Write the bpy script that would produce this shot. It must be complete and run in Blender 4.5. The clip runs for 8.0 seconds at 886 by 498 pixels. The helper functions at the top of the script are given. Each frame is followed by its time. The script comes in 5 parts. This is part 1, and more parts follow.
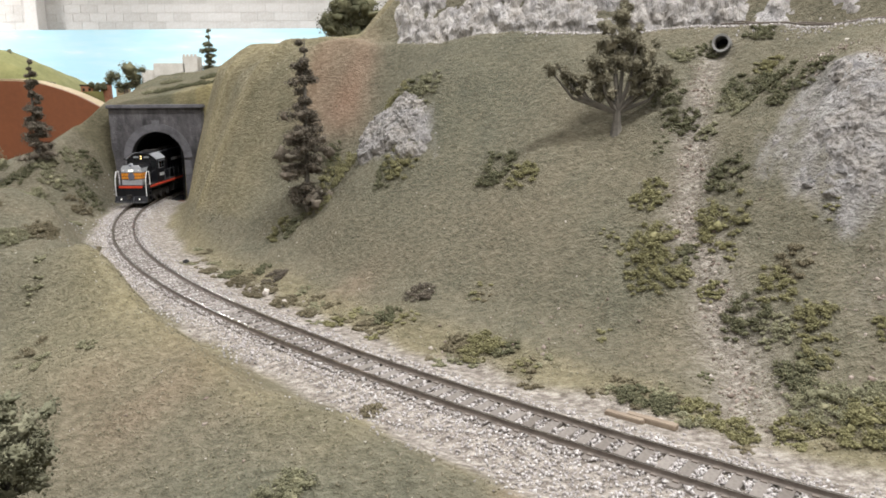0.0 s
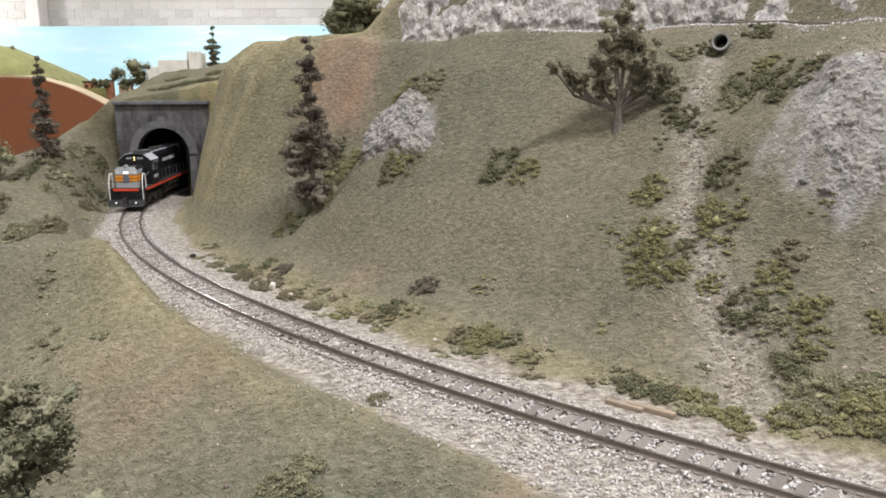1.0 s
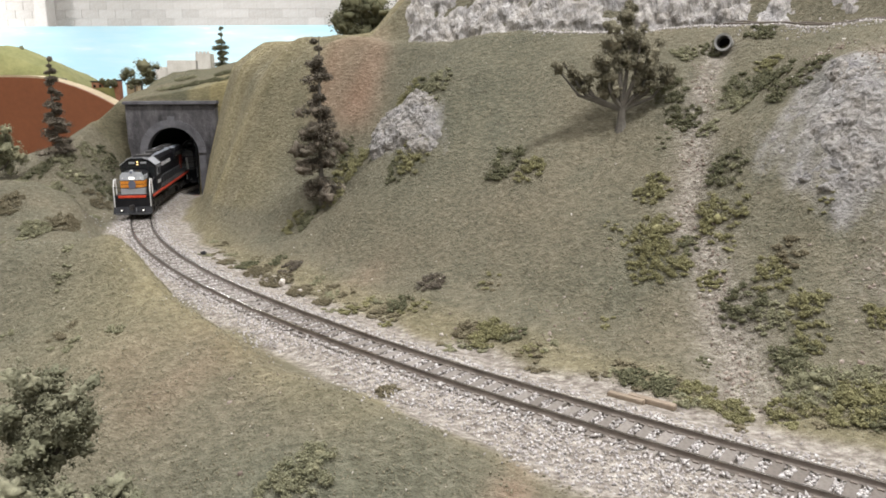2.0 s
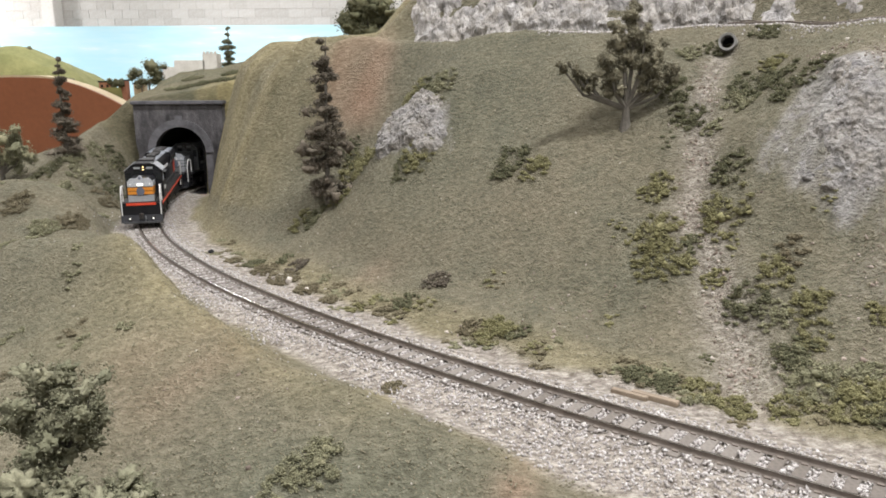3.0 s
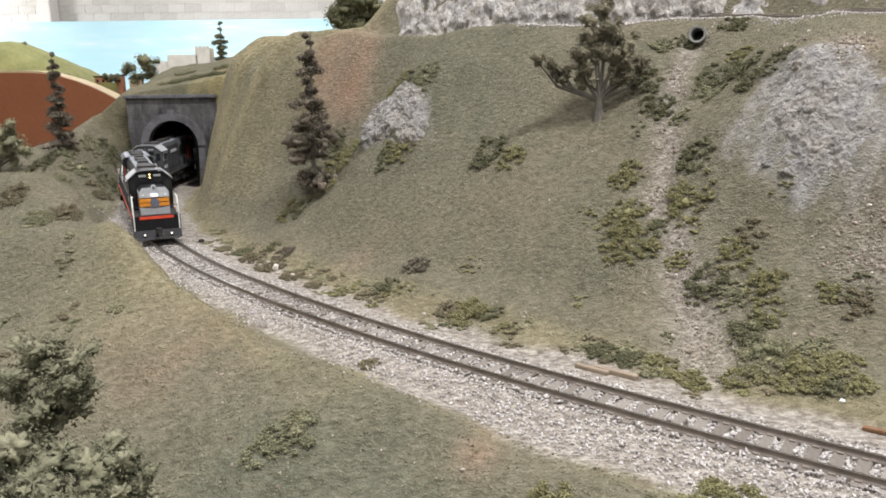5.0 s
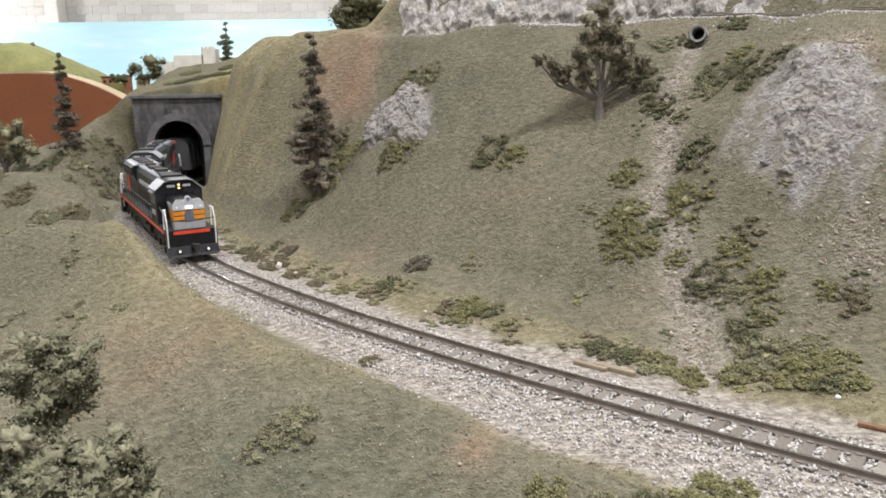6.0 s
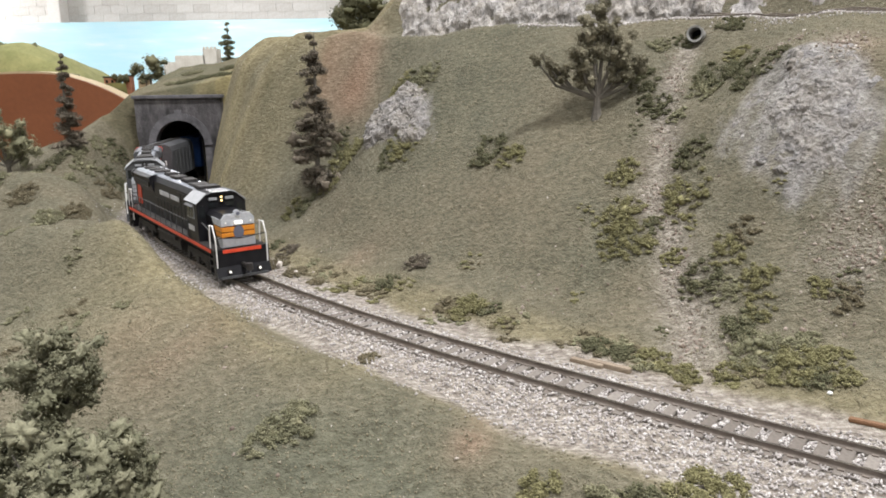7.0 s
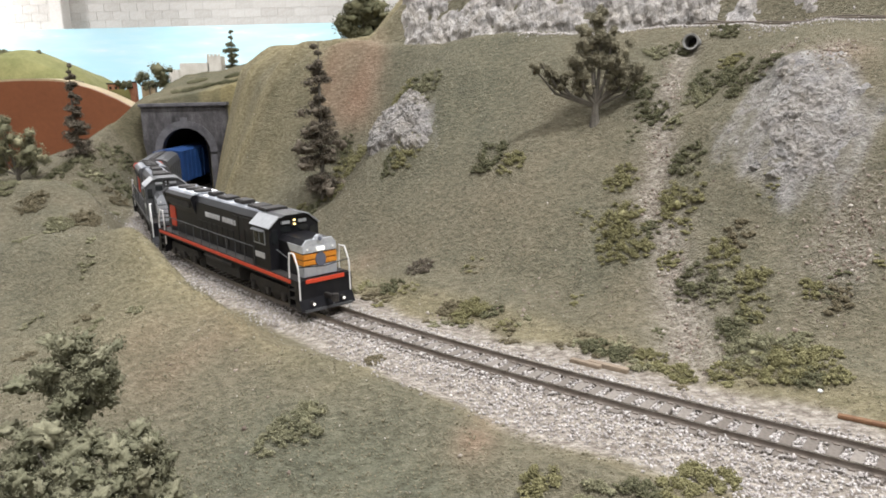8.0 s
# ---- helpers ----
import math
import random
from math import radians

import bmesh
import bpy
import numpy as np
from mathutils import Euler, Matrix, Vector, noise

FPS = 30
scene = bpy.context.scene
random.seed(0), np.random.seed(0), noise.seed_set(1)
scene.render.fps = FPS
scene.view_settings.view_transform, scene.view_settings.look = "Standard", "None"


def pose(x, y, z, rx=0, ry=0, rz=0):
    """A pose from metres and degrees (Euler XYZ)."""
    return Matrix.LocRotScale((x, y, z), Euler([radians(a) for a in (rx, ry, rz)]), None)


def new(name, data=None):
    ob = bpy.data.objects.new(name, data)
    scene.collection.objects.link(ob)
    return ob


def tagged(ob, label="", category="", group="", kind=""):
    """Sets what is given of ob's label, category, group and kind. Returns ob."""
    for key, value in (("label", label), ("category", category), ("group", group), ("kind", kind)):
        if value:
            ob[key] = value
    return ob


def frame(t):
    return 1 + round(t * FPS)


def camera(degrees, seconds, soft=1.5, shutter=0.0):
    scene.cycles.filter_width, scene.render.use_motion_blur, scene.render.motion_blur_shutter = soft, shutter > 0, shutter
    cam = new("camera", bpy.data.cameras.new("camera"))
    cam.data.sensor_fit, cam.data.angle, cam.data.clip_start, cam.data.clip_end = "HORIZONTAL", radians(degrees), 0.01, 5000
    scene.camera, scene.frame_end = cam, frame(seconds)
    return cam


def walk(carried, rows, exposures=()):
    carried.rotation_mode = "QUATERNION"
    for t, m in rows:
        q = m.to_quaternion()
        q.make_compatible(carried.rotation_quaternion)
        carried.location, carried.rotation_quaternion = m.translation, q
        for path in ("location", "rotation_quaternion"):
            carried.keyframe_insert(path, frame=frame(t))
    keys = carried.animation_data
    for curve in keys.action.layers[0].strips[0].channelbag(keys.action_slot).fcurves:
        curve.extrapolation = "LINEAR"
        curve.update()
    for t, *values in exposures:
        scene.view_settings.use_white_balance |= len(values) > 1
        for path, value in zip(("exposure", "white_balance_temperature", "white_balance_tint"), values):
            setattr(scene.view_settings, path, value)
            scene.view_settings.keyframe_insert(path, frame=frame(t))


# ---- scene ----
cam = camera(60.2, 8.0, soft=1.75)
METRES, EYE, TILT, LEAN, TURN = 0.0685, 0.1274, -0.203, 0.166, 0.0
ROWS = [
    (0.0, 0.0, 0.0, 0.0, -0.04, -12.12, 0.18),
    (0.5, -0.0048, -0.0681, 0.0061, -0.06, -12.21, 0.17),
    (1.0, -0.0237, -0.129, 0.0027, 0.06, -12.33, 0.08),
    (1.5, -0.0309, -0.2103, 0.0052, 0.22, -12.35, 0.06),
    (3.0, -0.0262, -0.3156, 0.0097, 0.92, -12.39, 0.17),
    (3.5, 0.0156, -0.3723, 0.0098, 0.67, -12.62, 0.38),
    (4.0, 0.0793, -0.4699, -0.0156, 0.56, -12.74, 0.2),
    (4.5, 0.1189, -0.5423, 0.0009, 0.53, -12.84, 0.34),
    (6.0, 0.1963, -0.6392, -0.0008, 1.19, -12.87, 0.57),
    (6.5, 0.2081, -0.6633, -0.0021, 1.19, -12.91, 0.63),
    (7.0, 0.2255, -0.7042, 0.0057, 1.32, -12.9, 0.63),
    (7.5, 0.2201, -0.777, 0.0217, 1.37, -12.83, 0.78),
    (8.0, 0.2278, -0.8735, 0.0583, 1.43, -12.66, 1.03),
]
walk(cam, [(t, pose(0, 0, EYE, TILT, LEAN, TURN) @ pose(METRES * x, METRES * y, METRES * z, 90 + pitch, roll, yaw)) for t, x, y, z, yaw, pitch, roll in ROWS])

# ---------------------------------------------------------------- light
scene.view_settings.exposure = 0.0
FLOOR_Z, CEIL_Z = -1.15, 3.2
world = bpy.data.worlds.new("world")
scene.world = world
world.use_nodes = True
world.node_tree.nodes["Background"].inputs[0].default_value = (0.75, 0.8, 0.9, 1)
world.node_tree.nodes["Background"].inputs[1].default_value = 0.05

LAMPS = [(0.95, -0.5, 158), (-1.6, 0.6, 66), (0.9, -3.2, 60), (-1.6, -3.0, 46), (0.9, 3.0, 58), (-2.2, 3.2, 84), (-2.2, 8.0, 125), (-8.0, 3.6, 90), (-8.0, 9.0, 145), (-11.6, 16.5, 235), (-5.0, 15.0, 325), (0.5, 15.0, 240), (4.0, 12.0, 200)]


# ---------------------------------------------------------------- materials
def nodes_of(name):
    m = bpy.data.materials.new(name)
    m.use_nodes = True
    nt = m.node_tree
    return m, nt, nt.nodes["Principled BSDF"]


def ramp(nt, fac, stops):
    r = nt.nodes.new("ShaderNodeValToRGB")
    while len(r.color_ramp.elements) < len(stops):
        r.color_ramp.elements.new(0.5)
    for e, (p, c) in zip(r.color_ramp.elements, stops):
        e.position, e.color = p, (*c, 1)
    nt.links.new(fac, r.inputs[0])
    return r.outputs[0]


def noise_tex(nt, scale, detail=4.0, rough=0.6, coords="Object", stretch=None):
    tc = nt.nodes.new("ShaderNodeTexCoord")
    n = nt.nodes.new("ShaderNodeTexNoise")
    n.inputs["Scale"].default_value, n.inputs["Detail"].default_value, n.inputs["Roughness"].default_value = scale, detail, rough
    out = tc.outputs[coords]
    if stretch:
        mp = nt.nodes.new("ShaderNodeMapping")
        mp.inputs["Scale"].default_value = stretch
        nt.links.new(out, mp.inputs[0])
        out = mp.outputs[0]
    nt.links.new(out, n.inputs["Vector"])
    return n.outputs["Fac"]


def mixc(nt, fac, a, b, mode="MIX"):
    m = nt.nodes.new("ShaderNodeMix")
    m.data_type, m.blend_type = "RGBA", mode
    for sock, v in ((m.inputs[0], fac), (m.inputs[6], a), (m.inputs[7], b)):
        if isinstance(v, (int, float)):
            sock.default_value = v
        elif isinstance(v, tuple):
            sock.default_value = (*v, 1)
        else:
            nt.links.new(v, sock)
    return m.outputs[2]


def bump(nt, bsdf, height, strength, dist):
    b = nt.nodes.new("ShaderNodeBump")
    b.inputs["Strength"].default_value, b.inputs["Distance"].default_value = strength, dist
    nt.links.new(height, b.inputs["Height"])
    nt.links.new(b.outputs[0], bsdf.inputs["Normal"])


def plain(name, c1, c2, rough=0.6, metal=0.0, scale=60, grain=400, bumpd=0.0003, spec=0.5):
    """Two-scale mottled surface between two colours."""
    m, nt, b = nodes_of(name)
    f = noise_tex(nt, scale, 5)
    g = noise_tex(nt, grain, 3)
    col = ramp(nt, f, [(0.3, c1), (0.7, c2)])
    col = mixc(nt, 0.25, col, ramp(nt, g, [(0.3, (0.35, 0.35, 0.35)), (0.7, (0.65, 0.65, 0.65))]), "OVERLAY")
    nt.links.new(col, b.inputs["Base Color"])
    b.inputs["Roughness"].default_value, b.inputs["Metallic"].default_value = rough, metal
    b.inputs["Specular IOR Level"].default_value = spec
    if bumpd:
        bump(nt, b, g, 0.6, bumpd)
    return m


def island(name, stops, rough=0.9, grain=900, objrand=False):
    """Loose bits, each of its own tone."""
    m, nt, b = nodes_of(name)
    if objrand:
        src = nt.nodes.new("ShaderNodeObjectInfo").outputs["Random"]
    else:
        src = nt.nodes.new("ShaderNodeNewGeometry").outputs["Random Per Island"]
    col = ramp(nt, src, stops)
    g = noise_tex(nt, grain, 3)
    col = mixc(nt, 0.45, col, ramp(nt, g, [(0.3, (0.3, 0.3, 0.3)), (0.7, (0.7, 0.7, 0.7))]), "OVERLAY")
    nt.links.new(col, b.inputs["Base Color"])
    b.inputs["Roughness"].default_value = rough
    b.inputs["Specular IOR Level"].default_value = 0.2
    if not objrand:
        bump(nt, b, g, 0.7, 0.0006)
    return m


def ground_material():
    m, nt, b = nodes_of("scenic_ground")

    def att(n):
        a = nt.nodes.new("ShaderNodeAttribute")
        a.attribute_name = n
        return a.outputs["Fac"]
    big = noise_tex(nt, 9, 5, 0.6)
    mid = noise_tex(nt, 45, 5, 0.65)
    fine = noise_tex(nt, 420, 4, 0.7, stretch=(0.5, 0.75, 1.15))
    turf = ramp(nt, big, [(0.25, (0.14, 0.119, 0.076)), (0.45, (0.168, 0.15, 0.098)), (0.6, (0.135, 0.13, 0.086)), (0.8, (0.196, 0.171, 0.114))])
    turf = mixc(nt, 0.35, turf, ramp(nt, mid, [(0.3, (0.098, 0.104, 0.058)), (0.7, (0.25, 0.215, 0.134))]))
    green = ramp(nt, mid, [(0.3, (0.086, 0.095, 0.06)), (0.7, (0.148, 0.15, 0.095))])
    col = mixc(nt, att("green"), turf, green)
    yellow = ramp(nt, mid, [(0.3, (0.235, 0.197, 0.092)), (0.7, (0.36, 0.31, 0.17))])
    col = mixc(nt, att("straw"), col, yellow)
    clay = ramp(nt, mid, [(0.3, (0.28, 0.165, 0.10)), (0.7, (0.385, 0.262, 0.178))])
    col = mixc(nt, att("clay"), col, clay)
    grav = ramp(nt, fine, [(0.35, (0.24, 0.205, 0.17)), (0.65, (0.46, 0.42, 0.365))])
    col = mixc(nt, att("gravel"), col, grav)
    rockn = noise_tex(nt, 80, 6, 0.7)
    rock = ramp(nt, rockn, [(0.32, (0.13, 0.13, 0.135)), (0.46, (0.33, 0.315, 0.3)), (0.58, (0.5, 0.48, 0.46)), (0.7, (0.66, 0.64, 0.62))])
    col = mixc(nt, att("rock"), col, rock)
    col = mixc(nt, 0.6, col, ramp(nt, fine, [(0.3, (0.27, 0.27, 0.27)), (0.7, (0.74, 0.74, 0.74))]), "OVERLAY")
    nt.links.new(col, b.inputs["Base Color"])
    b.inputs["Roughness"].default_value = 0.95
    b.inputs["Specular IOR Level"].default_value = 0.15
    grit = noise_tex(nt, 900, 3, 0.7, stretch=(0.6, 0.8, 1.1))
    lumps = nt.nodes.new("ShaderNodeMath")
    lumps.operation = "ADD"
    nt.links.new(fine, lumps.inputs[0])
    nt.links.new(grit, lumps.inputs[1])
    bump(nt, b, lumps.outputs[0], 1.0, 0.0029)
    return m


M_GROUND = ground_material()
M_BALLAST = island("ballast_stone", [(0.0, (0.29, 0.265, 0.245)), (0.3, (0.39, 0.36, 0.34)), (0.7, (0.475, 0.445, 0.42)), (1.0, (0.62, 0.59, 0.565))])
M_CRUMB = island("turf_foam", [(0.0, (0.185, 0.168, 0.114)), (0.4, (0.22, 0.2, 0.135)), (0.8, (0.255, 0.23, 0.158)), (0.985, (0.31, 0.275, 0.195)), (1.0, (0.62, 0.57, 0.5))])
M_LEAF_DARK = island("lichen_dark", [(0.0, (0.1, 0.101, 0.059)), (0.5, (0.139, 0.138, 0.079)), (1.0, (0.189, 0.18, 0.105))])
M_LEAF_OLIVE = island("lichen_olive", [(0.0, (0.168, 0.157, 0.077)), (0.5, (0.223, 0.21, 0.102)), (1.0, (0.281, 0.259, 0.137))])
M_LEAF_GREY = island("lichen_grey", [(0.0, (0.172, 0.171, 0.106)), (0.5, (0.234, 0.228, 0.141)), (1.0, (0.308, 0.289, 0.177))])
M_LEAF_PINE = island("pine_foam", [(0.0, (0.093, 0.082, 0.061)), (0.5, (0.14, 0.118, 0.089)), (1.0, (0.192, 0.162, 0.124))])
M_LEAF_TAN = island("lichen_tan", [(0.0, (0.141, 0.122, 0.075)), (0.5, (0.186, 0.16, 0.101)), (1.0, (0.236, 0.202, 0.132))])
M_BARK = plain("grey_bark", (0.09, 0.08, 0.065), (0.16, 0.145, 0.12), 0.9, scale=200, grain=900)
M_RAIL = plain("brown_rail", (0.12, 0.098, 0.08), (0.19, 0.16, 0.135), 0.5, scale=100)
M_RAILTOP = plain("bright_rail_head", (0.6, 0.57, 0.53), (0.75, 0.72, 0.69), 0.2, 1.0, bumpd=0)
M_SLEEPER = island("weathered_sleeper", [(0.0, (0.14, 0.122, 0.105)), (0.5, (0.185, 0.166, 0.145)), (1.0, (0.235, 0.212, 0.187))], objrand=True)
def portal_stone():
    """Cast stone with soot run down it in streaks."""
    m, nt, b = nodes_of("sooty_portal_stone")
    run, blot, g = noise_tex(nt, 90, 5, 0.65, stretch=(1, 1, 0.3)), noise_tex(nt, 32, 4, 0.6), noise_tex(nt, 420, 3)
    col = ramp(nt, run, [(0.34, (0.022, 0.021, 0.022)), (0.5, (0.075, 0.071, 0.073)), (0.66, (0.19, 0.182, 0.186))])
    col = mixc(nt, 0.5, col, ramp(nt, blot, [(0.38, (0.025, 0.024, 0.025)), (0.62, (0.14, 0.132, 0.135))]))
    col = mixc(nt, 0.3, col, ramp(nt, g, [(0.3, (0.3, 0.3, 0.3)), (0.7, (0.7, 0.7, 0.7))]), "OVERLAY")
    nt.links.new(col, b.inputs["Base Color"])
    b.inputs["Roughness"].default_value = 0.9
    bump(nt, b, g, 0.8, 0.0012)
    return m


M_STONE = portal_stone()
M_STONE_EDGE = plain("worn_portal_edge", (0.06, 0.058, 0.062), (0.17, 0.165, 0.175), 0.9, scale=60, grain=300, bumpd=0.0008)
# near black: darkness inside tunnel and pipe put into colour; also the coal lump
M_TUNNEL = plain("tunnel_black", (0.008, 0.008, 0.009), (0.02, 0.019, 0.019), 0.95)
M_BOARD = plain("hardboard_fascia", (0.19, 0.062, 0.022), (0.24, 0.082, 0.03), 0.55, scale=3, grain=60, bumpd=0)
M_PLANK = plain("brown_timber", (0.2, 0.155, 0.11), (0.3, 0.24, 0.175), 0.8, scale=120, grain=700)
M_PLANK_DARK = plain("dark_timber", (0.14, 0.07, 0.035), (0.22, 0.12, 0.06), 0.8, scale=120, grain=700)
M_PIPE = plain("grey_concrete_pipe", (0.2, 0.2, 0.19), (0.34, 0.33, 0.31), 0.8, scale=150)
def rock_material(name, upright, gain, grain=230):
    """Cast plaster rock: flaky chalk faces, dark washed cracks, faint tan stains."""
    m, nt, b = nodes_of(name)
    tc = nt.nodes.new("ShaderNodeTexCoord")
    mp = nt.nodes.new("ShaderNodeMapping")
    mp.inputs["Scale"].default_value = (1, 1, upright)
    nt.links.new(tc.outputs["Object"], mp.inputs[0])
    wob = nt.nodes.new("ShaderNodeTexNoise")
    wob.inputs["Scale"].default_value, wob.inputs["Detail"].default_value = 130, 4
    nt.links.new(mp.outputs[0], wob.inputs["Vector"])
    bent = nt.nodes.new("ShaderNodeVectorMath")
    bent.operation = "MULTIPLY_ADD"
    bent.inputs[1].default_value = (0.014, 0.014, 0.014)
    nt.links.new(wob.outputs["Color"], bent.inputs[0])
    nt.links.new(mp.outputs[0], bent.inputs[2])
    cells = []
    for feature, scale in (("DISTANCE_TO_EDGE", 170), ("F1", 260)):
        v = nt.nodes.new("ShaderNodeTexVoronoi")
        v.feature = feature
        v.inputs["Scale"].default_value = scale
        nt.links.new(bent.outputs[0], v.inputs["Vector"])
        cells.append(v.outputs["Distance"])
    a, c = noise_tex(nt, 55, 6, 0.7), noise_tex(nt, grain, 6, 0.75, stretch=(1, 1, upright))
    col = ramp(nt, c, [(0.32, tuple(gain * k for k in (0.12, 0.113, 0.106))), (0.45, tuple(gain * k for k in (0.235, 0.222, 0.205))), (0.57, tuple(gain * k for k in (0.33, 0.312, 0.288))), (0.72, tuple(gain * k for k in (0.54, 0.52, 0.495)))])
    col = mixc(nt, 0.35, col, ramp(nt, a, [(0.35, (0.3, 0.3, 0.315)), (0.65, (0.37, 0.325, 0.26))]))
    col = mixc(nt, 0.55, col, ramp(nt, cells[0], [(0.0, (0.25, 0.25, 0.25)), (0.05, (0.5, 0.5, 0.5)), (1.0, (0.6, 0.6, 0.6))]), "OVERLAY")
    nt.links.new(col, b.inputs["Base Color"])
    b.inputs["Roughness"].default_value = 0.92
    b.inputs["Specular IOR Level"].default_value = 0.2
    h = nt.nodes.new("ShaderNodeMath")
    h.operation = "MULTIPLY_ADD"
    h.inputs[1].default_value = 0.8
    nt.links.new(cells[1], h.inputs[0])
    nt.links.new(c, h.inputs[2])
    bump(nt, b, h.outputs[0], 1.0, 0.0028)
    return m


M_CAST = rock_material("cast_rock", 1.0, 1.14)
M_CLIFF = rock_material("pale_cliff_rock", 0.5, 1.4, 110)

M_BLACK = plain("black_paint", (0.008, 0.008, 0.010), (0.015, 0.015, 0.017), 0.35, scale=150, grain=1500, bumpd=0, spec=0.25)
M_UNDER = plain("grimy_black", (0.01, 0.0095, 0.009), (0.035, 0.03, 0.026), 0.7, scale=200, grain=1500, bumpd=0.0001)
M_DARKGREY = plain("dark_grey_paint", (0.05, 0.052, 0.055), (0.08, 0.082, 0.085), 0.45, scale=150, bumpd=0)
M_SILVER = plain("dusty_silver_paint", (0.5, 0.53, 0.57), (0.78, 0.81, 0.85), 0.25, 0.4, scale=150, bumpd=0)
M_ROOF = plain("grimy_silver_roof", (0.22, 0.24, 0.27), (0.46, 0.49, 0.53), 0.3, 0.35, scale=90, grain=600, bumpd=0)
M_GREY = plain("light_grey_paint", (0.3, 0.31, 0.32), (0.38, 0.39, 0.4), 0.4, scale=150, bumpd=0)
M_RED = plain("scarlet_paint", (0.55, 0.05, 0.02), (0.65, 0.075, 0.03), 0.4, scale=150, bumpd=0)
M_ORANGE = plain("orange_paint", (0.6, 0.22, 0.02), (0.7, 0.28, 0.035), 0.4, scale=150, bumpd=0)
M_WHITE = plain("white_paint", (0.68, 0.68, 0.66), (0.8, 0.8, 0.78), 0.45, scale=150, bumpd=0)
M_LETTER = plain("silver_lettering", (0.4, 0.4, 0.4), (0.55, 0.55, 0.55), 0.5, bumpd=0)
M_EMBLEM = plain("slate_blue_emblem", (0.1, 0.11, 0.15), (0.15, 0.16, 0.2), 0.4, bumpd=0)
# boxcar blue, taken darker to include the shade at the tunnel
M_BLUE = plain("blue_paint", (0.011, 0.043, 0.15), (0.018, 0.066, 0.205), 0.5, scale=80, bumpd=0.0001)
M_WALL = plain("white_block_paint", (0.72, 0.69, 0.65), (0.82, 0.79, 0.75), 0.85, scale=1.5, grain=25, bumpd=0.004)
M_BLOCK = island("painted_block", [(0.0, (0.7, 0.66, 0.61)), (0.5, (0.76, 0.72, 0.67)), (1.0, (0.82, 0.78, 0.73))], grain=18, objrand=True)
M_FLOOR = plain("grey_concrete", (0.25, 0.24, 0.23), (0.33, 0.32, 0.3), 0.7, scale=1.5, grain=30, bumpd=0.002)
M_CEIL = plain("white_ceiling", (0.7, 0.7, 0.69), (0.78, 0.78, 0.77), 0.9, scale=1.0, grain=20, bumpd=0.002)
M_CASTLE = plain("pale_plaster", (0.6, 0.57, 0.5), (0.75, 0.72, 0.65), 0.85, scale=60)
M_BRICKRED = plain("brick_red_wall", (0.3, 0.12, 0.07), (0.42, 0.2, 0.12), 0.85, scale=60)
M_SAND = plain("sandy_edge", (0.4, 0.32, 0.2), (0.52, 0.43, 0.28), 0.9, scale=40)
M_FARGREEN = plain("far_green_turf", (0.16, 0.17, 0.06), (0.28, 0.27, 0.11), 0.95, scale=12, grain=80, bumpd=0.003)


def glow(name, c, k):
    m, nt, b = nodes_of(name)
    b.inputs["Base Color"].default_value = (*c, 1)
    b.inputs["Emission Color"].default_value = (*c, 1)
    b.inputs["Emission Strength"].default_value = k
    return m


M_HEADLAMP = glow("lit_headlamp", (1.0, 0.72, 0.3), 3)
M_NOSELAMP = glow("lit_nose_lamp", (1.0, 0.97, 0.9), 0.9)
M_TUBE = glow("fluorescent_tube", (1.0, 0.97, 0.92), 8)


def glass_dark():
    m, nt, b = nodes_of("dark_glazing")
    b.inputs["Base Color"].default_value = (0.015, 0.017, 0.018, 1)
    b.inputs["Roughness"].default_value = 0.08
    return m


M_GLASS = glass_dark()


def sky_material():
    """Painted backdrop: pale blue with faint clouds, paler towards the bottom."""
    m, nt, b = nodes_of("painted_sky")
    f = noise_tex(nt, 1.3, 5, 0.6, stretch=(0.5, 1.0, 3.0))
    col = ramp(nt, f, [(0.42, (0.50, 0.78, 0.87)), (0.6, (0.58, 0.81, 0.87)), (0.74, (0.8, 0.86, 0.88))])
    nt.links.new(col, b.inputs["Base Color"])
    b.inputs["Roughness"].default_value = 0.8
    return m


M_SKY = sky_material()


# ---------------------------------------------------------------- mesh helpers
def raw(name, verts, faces, mat, parent=None, smooth=False):
    me = bpy.data.meshes.new(name)
    verts = np.asarray(verts, dtype=np.float32)
    if isinstance(faces, np.ndarray):
        k = faces.shape[1]
        me.vertices.add(len(verts))
        me.vertices.foreach_set("co", verts.ravel())
        me.loops.add(faces.size)
        me.loops.foreach_set("vertex_index", faces.astype(np.int32).ravel())
        me.polygons.add(len(faces))
        me.polygons.foreach_set("loop_start", np.arange(0, faces.size, k, dtype=np.int32))
        me.update(calc_edges=True)
    else:
        me.from_pydata([tuple(v) for v in verts], [], faces)
    me.materials.append(mat)
    if smooth:
        me.shade_smooth()
    ob = new(name, me)
    ob.parent = parent
    return ob


def part(name, bm, mat, parent=None, label="", smooth=False):
    """Links a bmesh as one mesh object under a thing or a part."""
    me = bpy.data.meshes.new(name)
    bmesh.ops.recalc_face_normals(bm, faces=bm.faces)
    bm.to_mesh(me)
    bm.free()
    me.materials.append(mat)
    if smooth:
        me.shade_smooth()
    ob = new(name, me)
    ob.parent = parent
    return tagged(ob, label) if label else ob


def thing(name, label, category, group="", kind=""):
    return tagged(new(name), label, category, group, kind)


